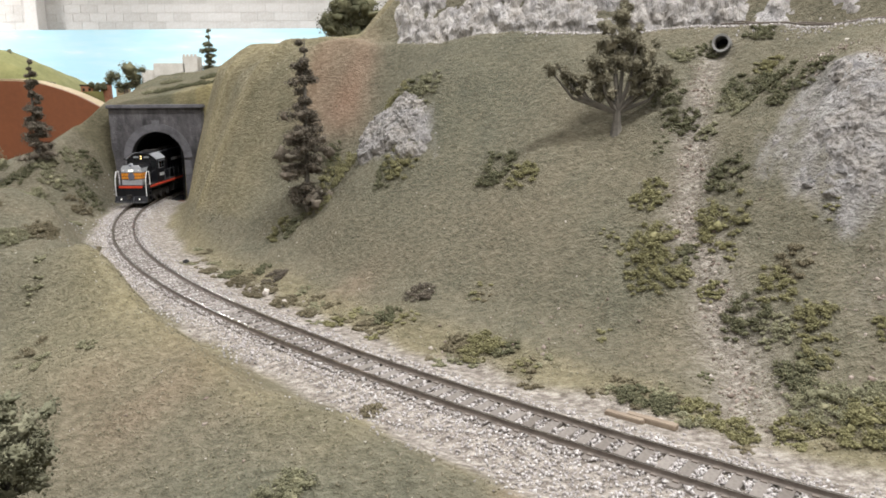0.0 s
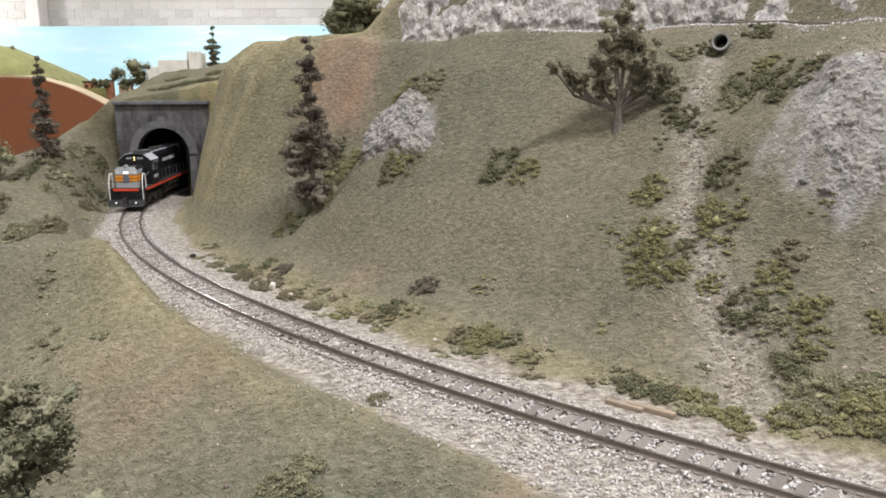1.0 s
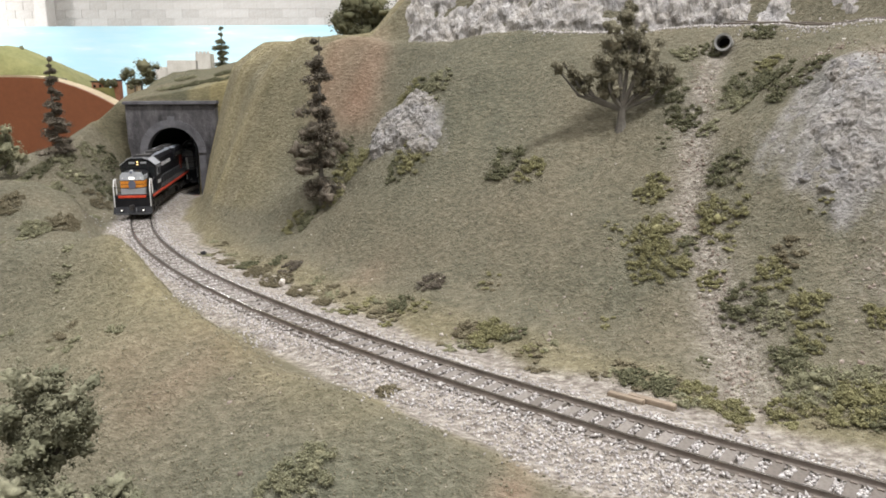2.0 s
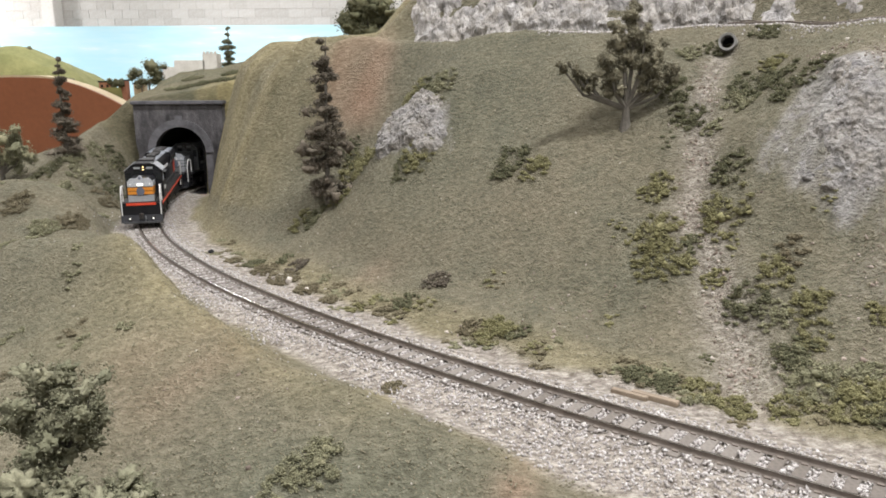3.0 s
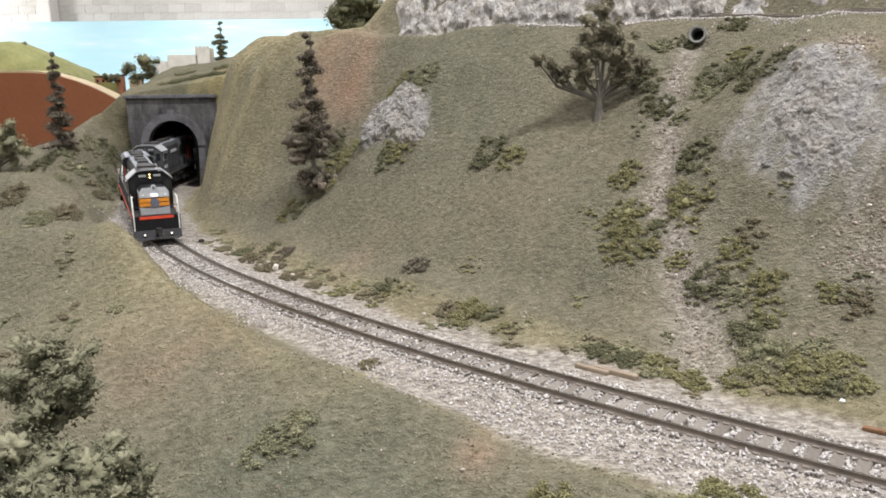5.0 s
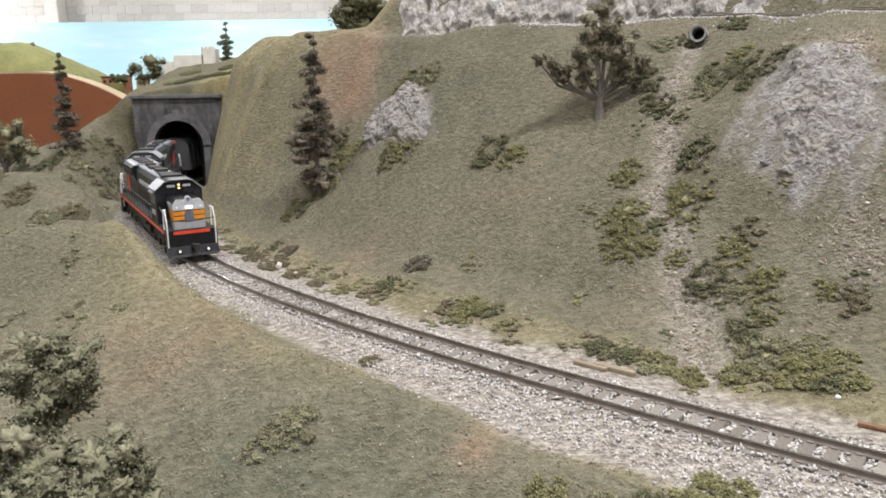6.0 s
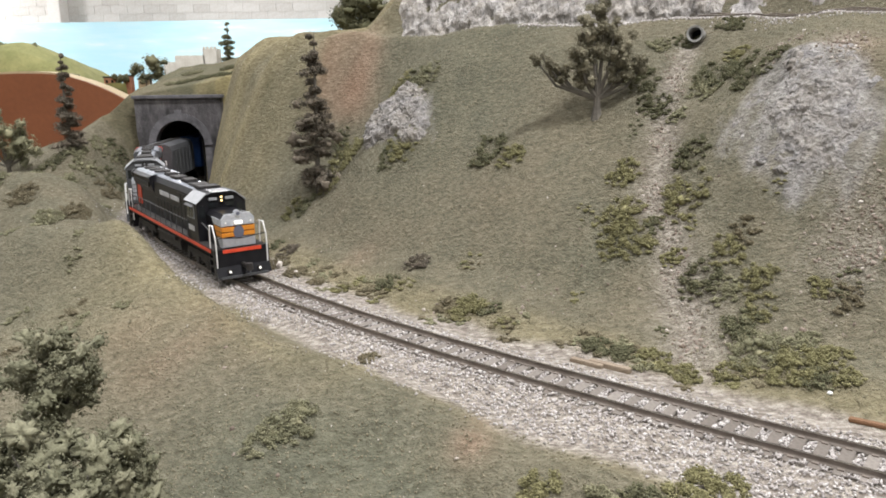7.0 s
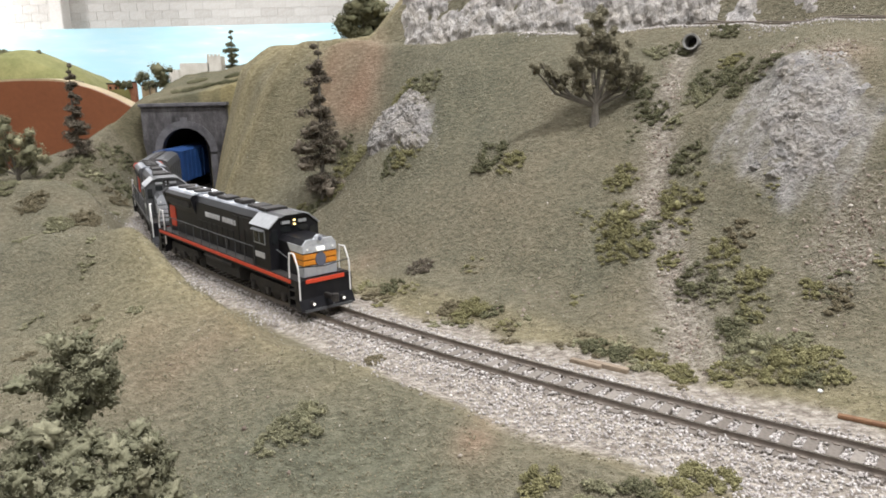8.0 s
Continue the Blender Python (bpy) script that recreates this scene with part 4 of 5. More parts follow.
def covered_car():
    t = thing("freight_car", "dark grey covered freight car with a rounded roof", "freight car")
    prof = [(-0.0165, 0.014), (0.0165, 0.014), (0.0165, 0.044), (0.0145, 0.0495), (0.009, 0.0522), (-0.009, 0.0522), (-0.0145, 0.0495), (-0.0165, 0.044)]
    part("body", prism(prof, -0.046, 0.046), M_DARKGREY, t)
    for sd in (-1, 1):
        for k in range(7):
            x = -0.044 + k * 0.01465
            part("side_rib", box(x - 0.0007, x + 0.0007, min(sd * 0.0163, sd * 0.0172), max(sd * 0.0163, sd * 0.0172), 0.0145, 0.0435), M_DARKGREY, t)
    part("roof_walk", box(-0.044, 0.044, -0.003, 0.003, 0.0523, 0.0531), M_UNDER, t)
    for e in (-1, 1):
        part("coupler", box(min(e * 0.044, e * 0.055), max(e * 0.044, e * 0.055), -0.0013, 0.0013, 0.0085, 0.0112), M_UNDER, t)
        tr = part("bogie", box(e * 0.029 - 0.013, e * 0.029 + 0.013, -0.012, 0.012, 0.006, 0.0125), M_UNDER, t)
        for k in (-1, 1):
            for sd in (-1, 1):
                wheel(e * 0.029 + k * 0.0095, sd * 0.0086, 0.0052, tr)
    part("underframe", box(-0.044, 0.044, -0.006, 0.006, 0.0105, 0.0142), M_UNDER, t)
    return t


COVERED = covered_car()


# ---------------------------------------------------------------- vegetation
def clump_points(rng, centre, r, n, squash=1.0):
    v = rng.normal(0, 1, (n, 3))
    v /= np.linalg.norm(v, axis=1)[:, None]
    v *= (r * rng.uniform(0.45, 1.0, n) ** 0.6)[:, None]
    v[:, 2] *= squash
    return v + np.asarray(centre)


def ball(sub):
    bm = bmesh.new()
    bmesh.ops.create_icosphere(bm, subdivisions=sub, radius=1.0)
    v = np.array([tuple(p.co) for p in bm.verts])
    f = np.array([[p.index for p in q.verts] for q in bm.faces])
    bm.free()
    return v, f


BALLS = {k: ball(k) for k in (1, 2, 3)}


def foam(centres, radii, seed, sub=2, squash=0.85, rough=1.0):
    """Verts and faces of crumpled lumps of lichen or foam, each folded its own way."""
    rng = np.random.default_rng(seed)
    base, tri = BALLS[sub]
    n, k = len(centres), len(base)
    turn = np.linalg.qr(rng.normal(size=(n, 3, 3)))[0]
    v = np.einsum("kj,nij->nki", base, turn)
    h = np.ones((n, k))
    for f, a in ((1.7, 0.34), (3.4, 0.32), (6.8, 0.26), (13.0, 0.16)):
        ph = rng.uniform(0, 6.28, (n, 1, 6))
        q = base[None] * f
        w = np.sin(q[..., 0] + 0.7 * q[..., 1] + ph[..., 0]) * np.sin(q[..., 1] - 0.6 * q[..., 2] + ph[..., 1]) + np.sin(q[..., 2] + 0.8 * q[..., 0] + ph[..., 2]) * np.sin(1.3 * q[..., 1] + 0.5 * q[..., 2] + ph[..., 3])
        h += rough * a * (0.55 - 1.5 * np.abs(w))
    h += rng.normal(0, 0.13, (n, k))
    v = v * np.clip(h, 0.25, 2.0)[..., None] * rng.uniform(0.75, 1.3, (n, 1, 3))
    v[..., 2] *= squash
    v = v * np.asarray(radii)[:, None, None] + np.asarray(centres)[:, None, :]
    return v.reshape(-1, 3), (tri[None] + (np.arange(n) * k)[:, None, None]).reshape(-1, 3)


def joined(*pieces):
    vs, fs, at = [], [], 0
    for v, f in pieces:
        vs.append(v)
        fs.append(f + at)
        at += len(v)
    return np.concatenate(vs), np.concatenate(fs)


def bush(x, y, r, mat, label, seed, tall=0.75, n=420, name="bush"):
    """A tuft of lichen: several lumps of small bits that follow the ground."""
    rng = np.random.default_rng(seed)
    z0 = gz(x, y)
    lumps = max(8, int(n / 30))
    C, R = [], []
    for k in range(lumps):
        a, q = rng.uniform(0, 2 * math.pi), r * 1.05 * math.sqrt(rng.random())
        cx, cy = x + q * math.cos(a), y + q * math.sin(a)
        rs = min(r * rng.uniform(0.14, 0.30), 0.0034) * (1.15 - 0.5 * q / r)
        C.append((cx - x, cy - y, gz(cx, cy) - z0 + rs * tall * rng.uniform(0.2, 0.9)))
        R.append(rs)
    pick = rng.integers(0, lumps, lumps * 60)
    dirs = rng.normal(0, 1, (len(pick), 3))
    dirs /= np.linalg.norm(dirs, axis=1)[:, None]
    dirs[:, 2] = np.abs(dirs[:, 2]) * tall
    C, R = np.array(C), np.array(R)
    fuzz = C[pick] + dirs * R[pick, None] * rng.uniform(0.7, 1.6, (len(pick), 1))
    v, f = joined(foam(C, R * 0.9, seed, 1, tall), bits(fuzz, rng.uniform(0.00022, 0.00048, len(pick)), seed + 1, True, 1.3))
    ob = raw(name, v, f, mat)
    ob.location = (x, y, z0)
    return tagged(ob, label, "bush", "hillside bushes")


DARK, OLIVE, GREY, TAN, PINE = M_LEAF_DARK, M_LEAF_OLIVE, M_LEAF_GREY, M_LEAF_TAN, M_LEAF_PINE
BUSH_LABEL = {DARK.name: "dark green lichen bush on the slope", OLIVE.name: "yellow-olive lichen bush on the slope", GREY.name: "grey-green lichen bush on the bank", TAN.name: "tan dry scrub tuft beside the ballast", PINE.name: "dark brown scrub tuft on the slope"}
BUSHES = [
    (0.033, 0.479, 0.012, DARK), (0.048, 0.460, 0.009, OLIVE), (-0.013, 0.418, 0.0085, PINE),
    (0.113, 0.412, 0.010, OLIVE), (0.140, 0.380, 0.0125, OLIVE), (0.108, 0.384, 0.013, OLIVE), (0.112, 0.366, 0.010, OLIVE), (0.123, 0.374, 0.0055, DARK),
    (0.149, 0.401, 0.010, DARK), (0.140, 0.452, 0.0105, DARK), (0.179, 0.457, 0.013, DARK), (0.168, 0.448, 0.009, GREY), (0.135, 0.474, 0.011, DARK), (0.150, 0.437, 0.006, GREY),
    (0.195, 0.470, 0.008, OLIVE), (0.190, 0.445, 0.009, DARK), (0.172, 0.505, 0.008, DARK), (0.200, 0.500, 0.009, DARK), (0.153, 0.505, 0.008, GREY),
    (0.137, 0.332, 0.010, DARK), (0.152, 0.338, 0.009, OLIVE), (0.160, 0.318, 0.0085, OLIVE), (0.156, 0.303, 0.0075, OLIVE), (0.146, 0.320, 0.007, GREY),
    (0.147, 0.279, 0.013, GREY), (0.155, 0.262, 0.013, OLIVE), (0.146, 0.297, 0.010, DARK), (0.135, 0.270, 0.008, OLIVE), (0.170, 0.262, 0.009, OLIVE),
    (0.078, 0.301, 0.008, DARK), (0.090, 0.294, 0.008, DARK), (0.104, 0.288, 0.009, OLIVE), (0.114, 0.276, 0.008, OLIVE), (0.098, 0.281, 0.006, GREY),
    (0.018, 0.356, 0.011, OLIVE), (0.006, 0.366, 0.007, TAN), (0.030, 0.350, 0.006, DARK), (-0.031, 0.407, 0.0075, DARK), (-0.045, 0.402, 0.005, TAN),
    (-0.137, 0.501, 0.009, TAN), (-0.118, 0.474, 0.010, TAN), (-0.112, 0.493, 0.008, PINE), (-0.150, 0.521, 0.008, DARK), (-0.098, 0.452, 0.008, TAN), (-0.079, 0.430, 0.0065, TAN), (-0.061, 0.412, 0.006, OLIVE), (-0.170, 0.535, 0.007, TAN), (-0.125, 0.512, 0.006, DARK),
    (-0.029, 0.523, 0.012, OLIVE), (-0.040, 0.520, 0.008, DARK), (-0.014, 0.560, 0.012, GREY), (-0.026, 0.572, 0.013, DARK), (-0.018, 0.566, 0.010, GREY), (-0.034, 0.585, 0.010, OLIVE),
    (-0.082, 0.585, 0.014, OLIVE), (-0.074, 0.575, 0.010, OLIVE), (-0.088, 0.60, 0.010, DARK), (-0.112, 0.560, 0.010, DARK), (-0.125, 0.57, 0.009, OLIVE), (-0.09, 0.555, 0.009, OLIVE),
    (0.072, 0.622, 0.012, OLIVE), (0.088, 0.628, 0.011, DARK), (0.020, 0.640, 0.008, OLIVE),
    (-0.054, 0.231, 0.0115, GREY), (-0.064, 0.224, 0.007, GREY), (-0.030, 0.293, 0.005, TAN),
    (-0.327, 0.608, 0.014, TAN), (-0.342, 0.592, 0.013, GREY), (-0.282, 0.464, 0.010, TAN), (-0.283, 0.602, 0.008, TAN), (-0.397, 0.697, 0.015, GREY), (-0.398, 0.782, 0.016, GREY), (-0.37, 0.77, 0.012, TAN), (-0.43, 0.72, 0.02, DARK), (-0.42, 0.80, 0.015, GREY), (-0.36, 0.72, 0.012, GREY), (-0.30, 0.55, 0.010, TAN), (-0.46, 0.76, 0.02, GREY), (-0.39, 0.85, 0.012, DARK), (-0.40, 0.83, 0.014, GREY),
    (0.168, 0.277, 0.007, GREY), (0.128, 0.352, 0.006, OLIVE), (0.098, 0.372, 0.008, OLIVE), (0.162, 0.345, 0.007, TAN), (0.182, 0.30, 0.006, OLIVE), (0.19, 0.29, 0.007, TAN), (0.162, 0.250, 0.007, DARK), (0.172, 0.247, 0.006, OLIVE),
    (0.040, 0.183, 0.008, OLIVE), (0.071, 0.170, 0.007, DARK), (0.098, 0.180, 0.010, OLIVE), (0.085, 0.172, 0.007, OLIVE), (0.058, 0.172, 0.006, GREY),
    (0.186, 0.424, 0.008, DARK), (0.198, 0.418, 0.008, DARK),
    (-0.45, 0.70, 0.02, DARK), (-0.475, 0.74, 0.022, DARK), (-0.44, 0.79, 0.018, DARK), (-0.40, 0.74, 0.016, GREY), (-0.375, 0.80, 0.014, DARK), (-0.43, 0.66, 0.016, GREY), (-0.385, 0.63, 0.014, TAN), (-0.335, 0.935, 0.012, DARK), (-0.315, 0.945, 0.013, DARK), (-0.292, 0.95, 0.012, DARK), (-0.355, 0.945, 0.010, GREY), (-0.30, 1.02, 0.014, DARK), (-0.27, 0.97, 0.013, DARK), (-0.36, 1.04, 0.013, GREY),
]
for i, (bx, by, br, bm_) in enumerate(BUSHES):
    bush(bx, by, br, bm_, BUSH_LABEL[bm_.name], 100 + i, n=int(min(1300, 250 + br * 80000)))


def foot_scrub():
    rng = random.Random(91)
    for k in range(64):
        s0 = rng.uniform(0.02, 0.56)
        p = on_track(s0, rng.uniform(0.027, 0.058))
        m = rng.choice([TAN, TAN, TAN, OLIVE, GREY])
        ob = bush(p.x, p.y, rng.uniform(0.003, 0.0062), m, "low dry scrub tuft at the foot of the hill", 400 + k, tall=0.55, n=170, name="scrub_tuft")
    for k in range(26):
        p = on_track(rng.uniform(0.3, 0.75), -rng.uniform(0.04, 0.16))
        bush(p.x, p.y, rng.uniform(0.004, 0.009), rng.choice([TAN, GREY, GREY]), "low dry scrub tuft on the far bank", 500 + k, tall=0.5, n=200, name="scrub_tuft")
    for k in range(16):
        p = on_track(rng.uniform(0.0, 0.24), rng.uniform(0.07, 0.2))
        bush(p.x, p.y, rng.uniform(0.003, 0.006), rng.choice([OLIVE, DARK, TAN]), "small scrub tuft on the slope", 600 + k, tall=0.5, n=150, name="scrub_tuft")


foot_scrub()


def conifer(x, y, height, width, mat, label, seed, whorls=11):
    """Straight trunk with drooping layers of foam foliage."""
    rng = np.random.default_rng(seed)
    t = thing("pine_tree", label, "tree", "pine trees")
    t.location = (x, y, gz(x, y) - 0.002)
    pts = [(0, 0, 0), (rng.normal(0, .001), 0, height * .3), (rng.normal(0, .001), rng.normal(0, .001), height * .65), (rng.normal(0, .0015), 0, height)]
    part("trunk", tube(pts, 0, 7, taper=[0.0022, 0.0018, 0.0012, 0.0003]), M_BARK, t)
    cloud, lumps = [], []
    for k in range(whorls):
        u = 0.10 + 0.88 * k / (whorls - 1)
        z = height * (u + rng.normal(0, 0.012))
        reach = width * (1.04 - u) ** 0.6 * rng.uniform(0.6, 1.15)
        arms = 5 if k < whorls - 2 else 3
        a0 = rng.uniform(0, 6.28)
        for j in range(arms):
            a = a0 + 6.28 * j / arms + rng.normal(0, 0.4)
            L = reach * rng.uniform(0.5, 1.25)
            zz = z + rng.normal(0, 0.02 * height)
            tip = (L * math.cos(a), L * math.sin(a), zz - 0.2 * L)
            part("branch", tube([(0, 0, zz), tip], 0.0004, 4), M_BARK, t)
            for q in (0.3, 0.65, 1.0):
                c, r = (tip[0] * q, tip[1] * q, zz - 0.2 * L * q), L * rng.uniform(0.2, 0.36) + 0.0010
                lumps.append((c, r * 0.8))
                cloud.append(clump_points(rng, c, r * 1.45, 90, 0.75))
    cloud = np.concatenate(cloud)
    v, f = joined(foam([c for c, r in lumps], [r for c, r in lumps], seed, 2, 0.8), bits(cloud, rng.uniform(0.0003, 0.00065, len(cloud)), seed, True, 1.3))
    raw("crown", v, f, mat, t)
    return t


conifer(-0.1005, 0.562, 0.128, 0.0165, M_LEAF_PINE, "tall thin dark brown-green pine at the foot of the cut", 21, 12)
conifer(-0.420, 0.800, 0.105, 0.0150, M_LEAF_PINE, "grey-brown pine on the far bank", 22, 10)


def broadleaf(x, y, limbs, mat, label, seed, trunk_h, trunk_r, bit=0.0011, dens=1.0, name="tree", z=None, sub=2, core=0.9):
    """Trunk, forked limbs and a lumpy crown; limbs are (tip, lump radius) in the tree's space."""
    rng = np.random.default_rng(seed)
    t = thing(name, label, "tree")
    t.location = (x, y, (gz(x, y) if z is None else z) - 0.002)
    fork = Vector((0, 0, trunk_h))
    part("trunk", tube([(0, 0, -0.004), (0, 0, 0.002), fork * 0.5, fork], 0, 8, taper=[trunk_r * 1.9, trunk_r * 1.4, trunk_r, trunk_r * 0.85]), M_BARK, t)
    cloud, lumps = [], []
    for tip, r in limbs:
        tip = Vector(tip)
        mid = fork.lerp(tip, 0.5) + Vector((tip.x * 0.12, tip.y * 0.12, -0.12 * (tip - fork).length))
        part("limb", tube([fork * 0.9, mid, tip], 0, 6, taper=[trunk_r * 0.6, trunk_r * 0.4, trunk_r * 0.15]), M_BARK, t)
        for k in range(7):
            c = mid.lerp(tip, rng.uniform(0.35, 1.1)) + Vector(rng.normal(0, r * 0.5, 3))
            q = r * rng.uniform(0.45, 0.8)
            lumps.append((c, q * core))
            cloud.append(clump_points(rng, c, q * 1.3, int(110 * dens)))
    cloud = np.concatenate(cloud)
    v, f = joined(foam([c for c, q in lumps], [q for c, q in lumps], seed, sub), bits(cloud, rng.uniform(bit * 0.4, bit * 0.8, len(cloud)), seed, True, 1.3))
    raw("crown", v, f, mat, t)
    return t


M_LEAF_OAK = island("oak_foam", [(0.0, (0.15, 0.136, 0.092)), (0.5, (0.205, 0.188, 0.128)), (1.0, (0.274, 0.249, 0.173))])


OAK_LIMBS = [((-0.009, 0.002, 0.031), 0.0055), ((-0.013, -0.004, 0.042), 0.0062), ((-0.012, 0.003, 0.052), 0.0058), ((-0.004, -0.003, 0.060), 0.006), ((-0.001, 0.003, 0.050), 0.006),
             ((0.003, 0.0, 0.070), 0.0056), ((0.004, 0.001, 0.078), 0.0036), ((0.009, -0.004, 0.054), 0.006), ((0.012, 0.003, 0.063), 0.0048), ((0.019, 0.0, 0.050), 0.0052),
             ((0.017, -0.003, 0.040), 0.0058), ((0.013, 0.004, 0.033), 0.005), ((0.024, 0.002, 0.040), 0.005), ((0.029, 0.0, 0.034), 0.0036), ((-0.030, 0.0, 0.037), 0.0032),
             ((-0.037, 0.0, 0.041), 0.0036), ((-0.043, 0.001, 0.041), 0.0024), ((-0.026, 0.002, 0.033), 0.0032)]
broadleaf(0.1042, 0.4630, OAK_LIMBS, M_LEAF_OAK, "gnarled brown-green deciduous tree on the hillside", 31, 0.014, 0.0025, 0.0007, 1.0, sub=3)
M_LEAF_NEAR = island("lichen_pale", [(0.0, (0.153, 0.153, 0.097)), (0.5, (0.194, 0.191, 0.124)), (1.0, (0.241, 0.232, 0.154))])


def lichen_limbs(seed, n, cx, cz, rx, rz, r):
    rng = random.Random(seed)
    out = []
    for k in range(n):
        a, u = rng.uniform(0, 6.28), rng.uniform(-1, 1)
        q = math.sqrt(1 - u * u) * rng.uniform(0.5, 1.0)
        out.append(((cx + rx * q * math.cos(a), 0.6 * rx * q * math.sin(a), cz + rz * u), r * rng.uniform(0.7, 1.2)))
    return out


broadleaf(-0.124, 0.192, lichen_limbs(5, 14, 0.001, 0.064, 0.0135, 0.0075, 0.0062), M_LEAF_NEAR, "small pale grey-green lichen tree on the near bank", 32, 0.046, 0.0018, 0.0006, 0.7, sub=3, core=0.8)
broadleaf(-0.108, 0.168, lichen_limbs(6, 34, -0.006, 0.044, 0.034, 0.012, 0.0075), M_LEAF_NEAR, "spreading grey-green lichen tree on the near bank", 33, 0.022, 0.0018, 0.0006, 0.7, sub=3, core=0.8)
broadleaf(-0.490, 0.792, [((-0.016, 0, 0.046), 0.011), ((-0.004, 0, 0.066), 0.011), ((0.008, 0, 0.050), 0.011), ((0.020, 0, 0.062), 0.009), ((0.024, 0, 0.040), 0.010), ((-0.022, 0, 0.030), 0.009), ((-0.010, 0, 0.080), 0.006), ((0.004, 0.004, 0.034), 0.010)], M_LEAF_GREY, "forked grey-green lichen tree on the far bank", 37, 0.018, 0.0026, 0.001, 1.2)
broadleaf(-0.528, 0.775, [((-0.014, 0, 0.030), 0.010), ((0.0, 0, 0.044), 0.011), ((0.014, 0, 0.032), 0.010)], M_LEAF_GREY, "low grey-green lichen tree on the far bank", 38, 0.012, 0.0022, 0.001, 1.2)
# trees on the far skyline
broadleaf(-0.452, 1.12, [((-0.016, 0, 0.036), 0.011), ((0.012, 0, 0.040), 0.012), ((0.014, 0, 0.028), 0.009)], M_LEAF_DARK, "dark twin-crowned tree on the tunnel hill", 34, 0.018, 0.0015, 0.001, 1.0)
conifer(-0.358, 1.21, 0.062, 0.015, M_LEAF_DARK, "dark spruce on the skyline of the tunnel hill", 35, 7)
broadleaf(-0.100, 0.93, [((-0.02, 0, 0.04), 0.018), ((0.01, 0, 0.055), 0.02), ((0.02, 0, 0.035), 0.018), ((-0.01, 0, 0.075), 0.018), ((-0.03, 0, 0.065), 0.014), ((0.0, 0, 0.03), 0.018), ((0.03, 0, 0.02), 0.016)], M_LEAF_DARK, "dark tree beside the upper cliff", 36, 0.02, 0.003, 0.0013, 1.5, z=0.150)


# ---------------------------------------------------------------- loose ground cover
def turf():
    rng = np.random.default_rng(41)
    n = 120000
    x = rng.uniform(-0.42, 0.40, n)
    y = 0.10 + 0.62 * rng.random(n) ** 1.2
    s, d = track_sd(x, y)
    rockish = (outcrop_large(x, y) < 0.95) | (outcrop_small(x, y) < 1.0)
    clay = (((x + 0.085) / 0.032) ** 2 + ((y - 0.64) / 0.055) ** 2 < 0.9)
    inview = np.abs(x) < 0.07 + 0.64 * y
    keep = ((d > 0.040) | (d < -0.044)) & inview & ~(rockish & (rng.random(n) < 0.93)) & ~(clay & (rng.random(n) < 0.8))
    x, y = x[keep], y[keep]
    p = np.stack([x, y, ground_at(x, y) + rng.uniform(-0.0002, 0.0004, len(x))], 1)
    scatter_bits("turf", p, rng.uniform(0.00025, 0.00065, len(x)), M_CRUMB, "olive ground foam turf crumbs over the slopes", "turf", 42, True)


turf()


def stones():
    """Pale talus in the gully and below the outcrop, and scattered chips."""
    rng = np.random.default_rng(51)
    P = []
    for cx, cy, rx, ry, n in ((0.125, 0.30, 0.010, 0.02, 130), (0.128, 0.345, 0.008, 0.02, 150), (0.127, 0.385, 0.007, 0.02, 130), (0.138, 0.425, 0.007, 0.02, 120), (0.157, 0.47, 0.006, 0.02, 110),
                              (0.205, 0.425, 0.014, 0.008, 130), (0.226, 0.390, 0.014, 0.010, 160), (0.204, 0.312, 0.02, 0.020, 420), (0.17, 0.285, 0.02, 0.015, 60), (0.1, 0.38, 0.08, 0.07, 60), (0.02, 0.36, 0.06, 0.03, 60), (-0.10, 0.47, 0.03, 0.03, 40), (-0.05, 0.27, 0.08, 0.06, 40)):
        P.append(np.stack([cx + rng.normal(0, rx * 0.6, n), cy + rng.normal(0, ry * 0.6, n)], 1))
    P = np.concatenate(P)
    s, d = track_sd(P[:, 0], P[:, 1])
    P = P[np.abs(d) > 0.03]
    z = ground_at(P[:, 0], P[:, 1])
    scatter_bits("talus", np.column_stack([P, z + 0.0002]), 0.0004 + 0.0011 * rng.random(len(P)) ** 3, M_TALUS, "pale loose stones and chips on the slope", "stones", 52)


M_TALUS = island("talus_stone", [(0.0, (0.16, 0.125, 0.1)), (0.4, (0.27, 0.215, 0.175)), (0.8, (0.38, 0.32, 0.27)), (1.0, (0.65, 0.6, 0.54))])
stones()


# ---------------------------------------------------------------- cast rock
def crest_place(s, off):
    d = float(np.interp(s, HILL_S, HILL_D[-1])) + off
    return on_track(s, d)


def crag(p, f, seed, upright):
    """Crinkled, cracked relief between about 0 and 1."""
    q = Vector((p.x * f + seed, p.y * f, p.z * f * upright))
    d, _ = noise.voronoi(q * 0.55, distance_metric="DISTANCE")
    crack = min(1.0, (d[1] - d[0]) * 3.0)
    e, _ = noise.voronoi(q * 0.22 + Vector((0.3 * noise.noise(q * 0.3), 0, 0)), distance_metric="DISTANCE")
    flake = e[0] - 0.4
    return 0.35 * crack + 0.8 * flake + 0.8 * (0.6 - abs(noise.fractal(q * 0.5, 0.7, 2.2, 5))) + 0.5 * noise.noise(q * 0.16) + 0.4 * noise.noise(q * 0.06)


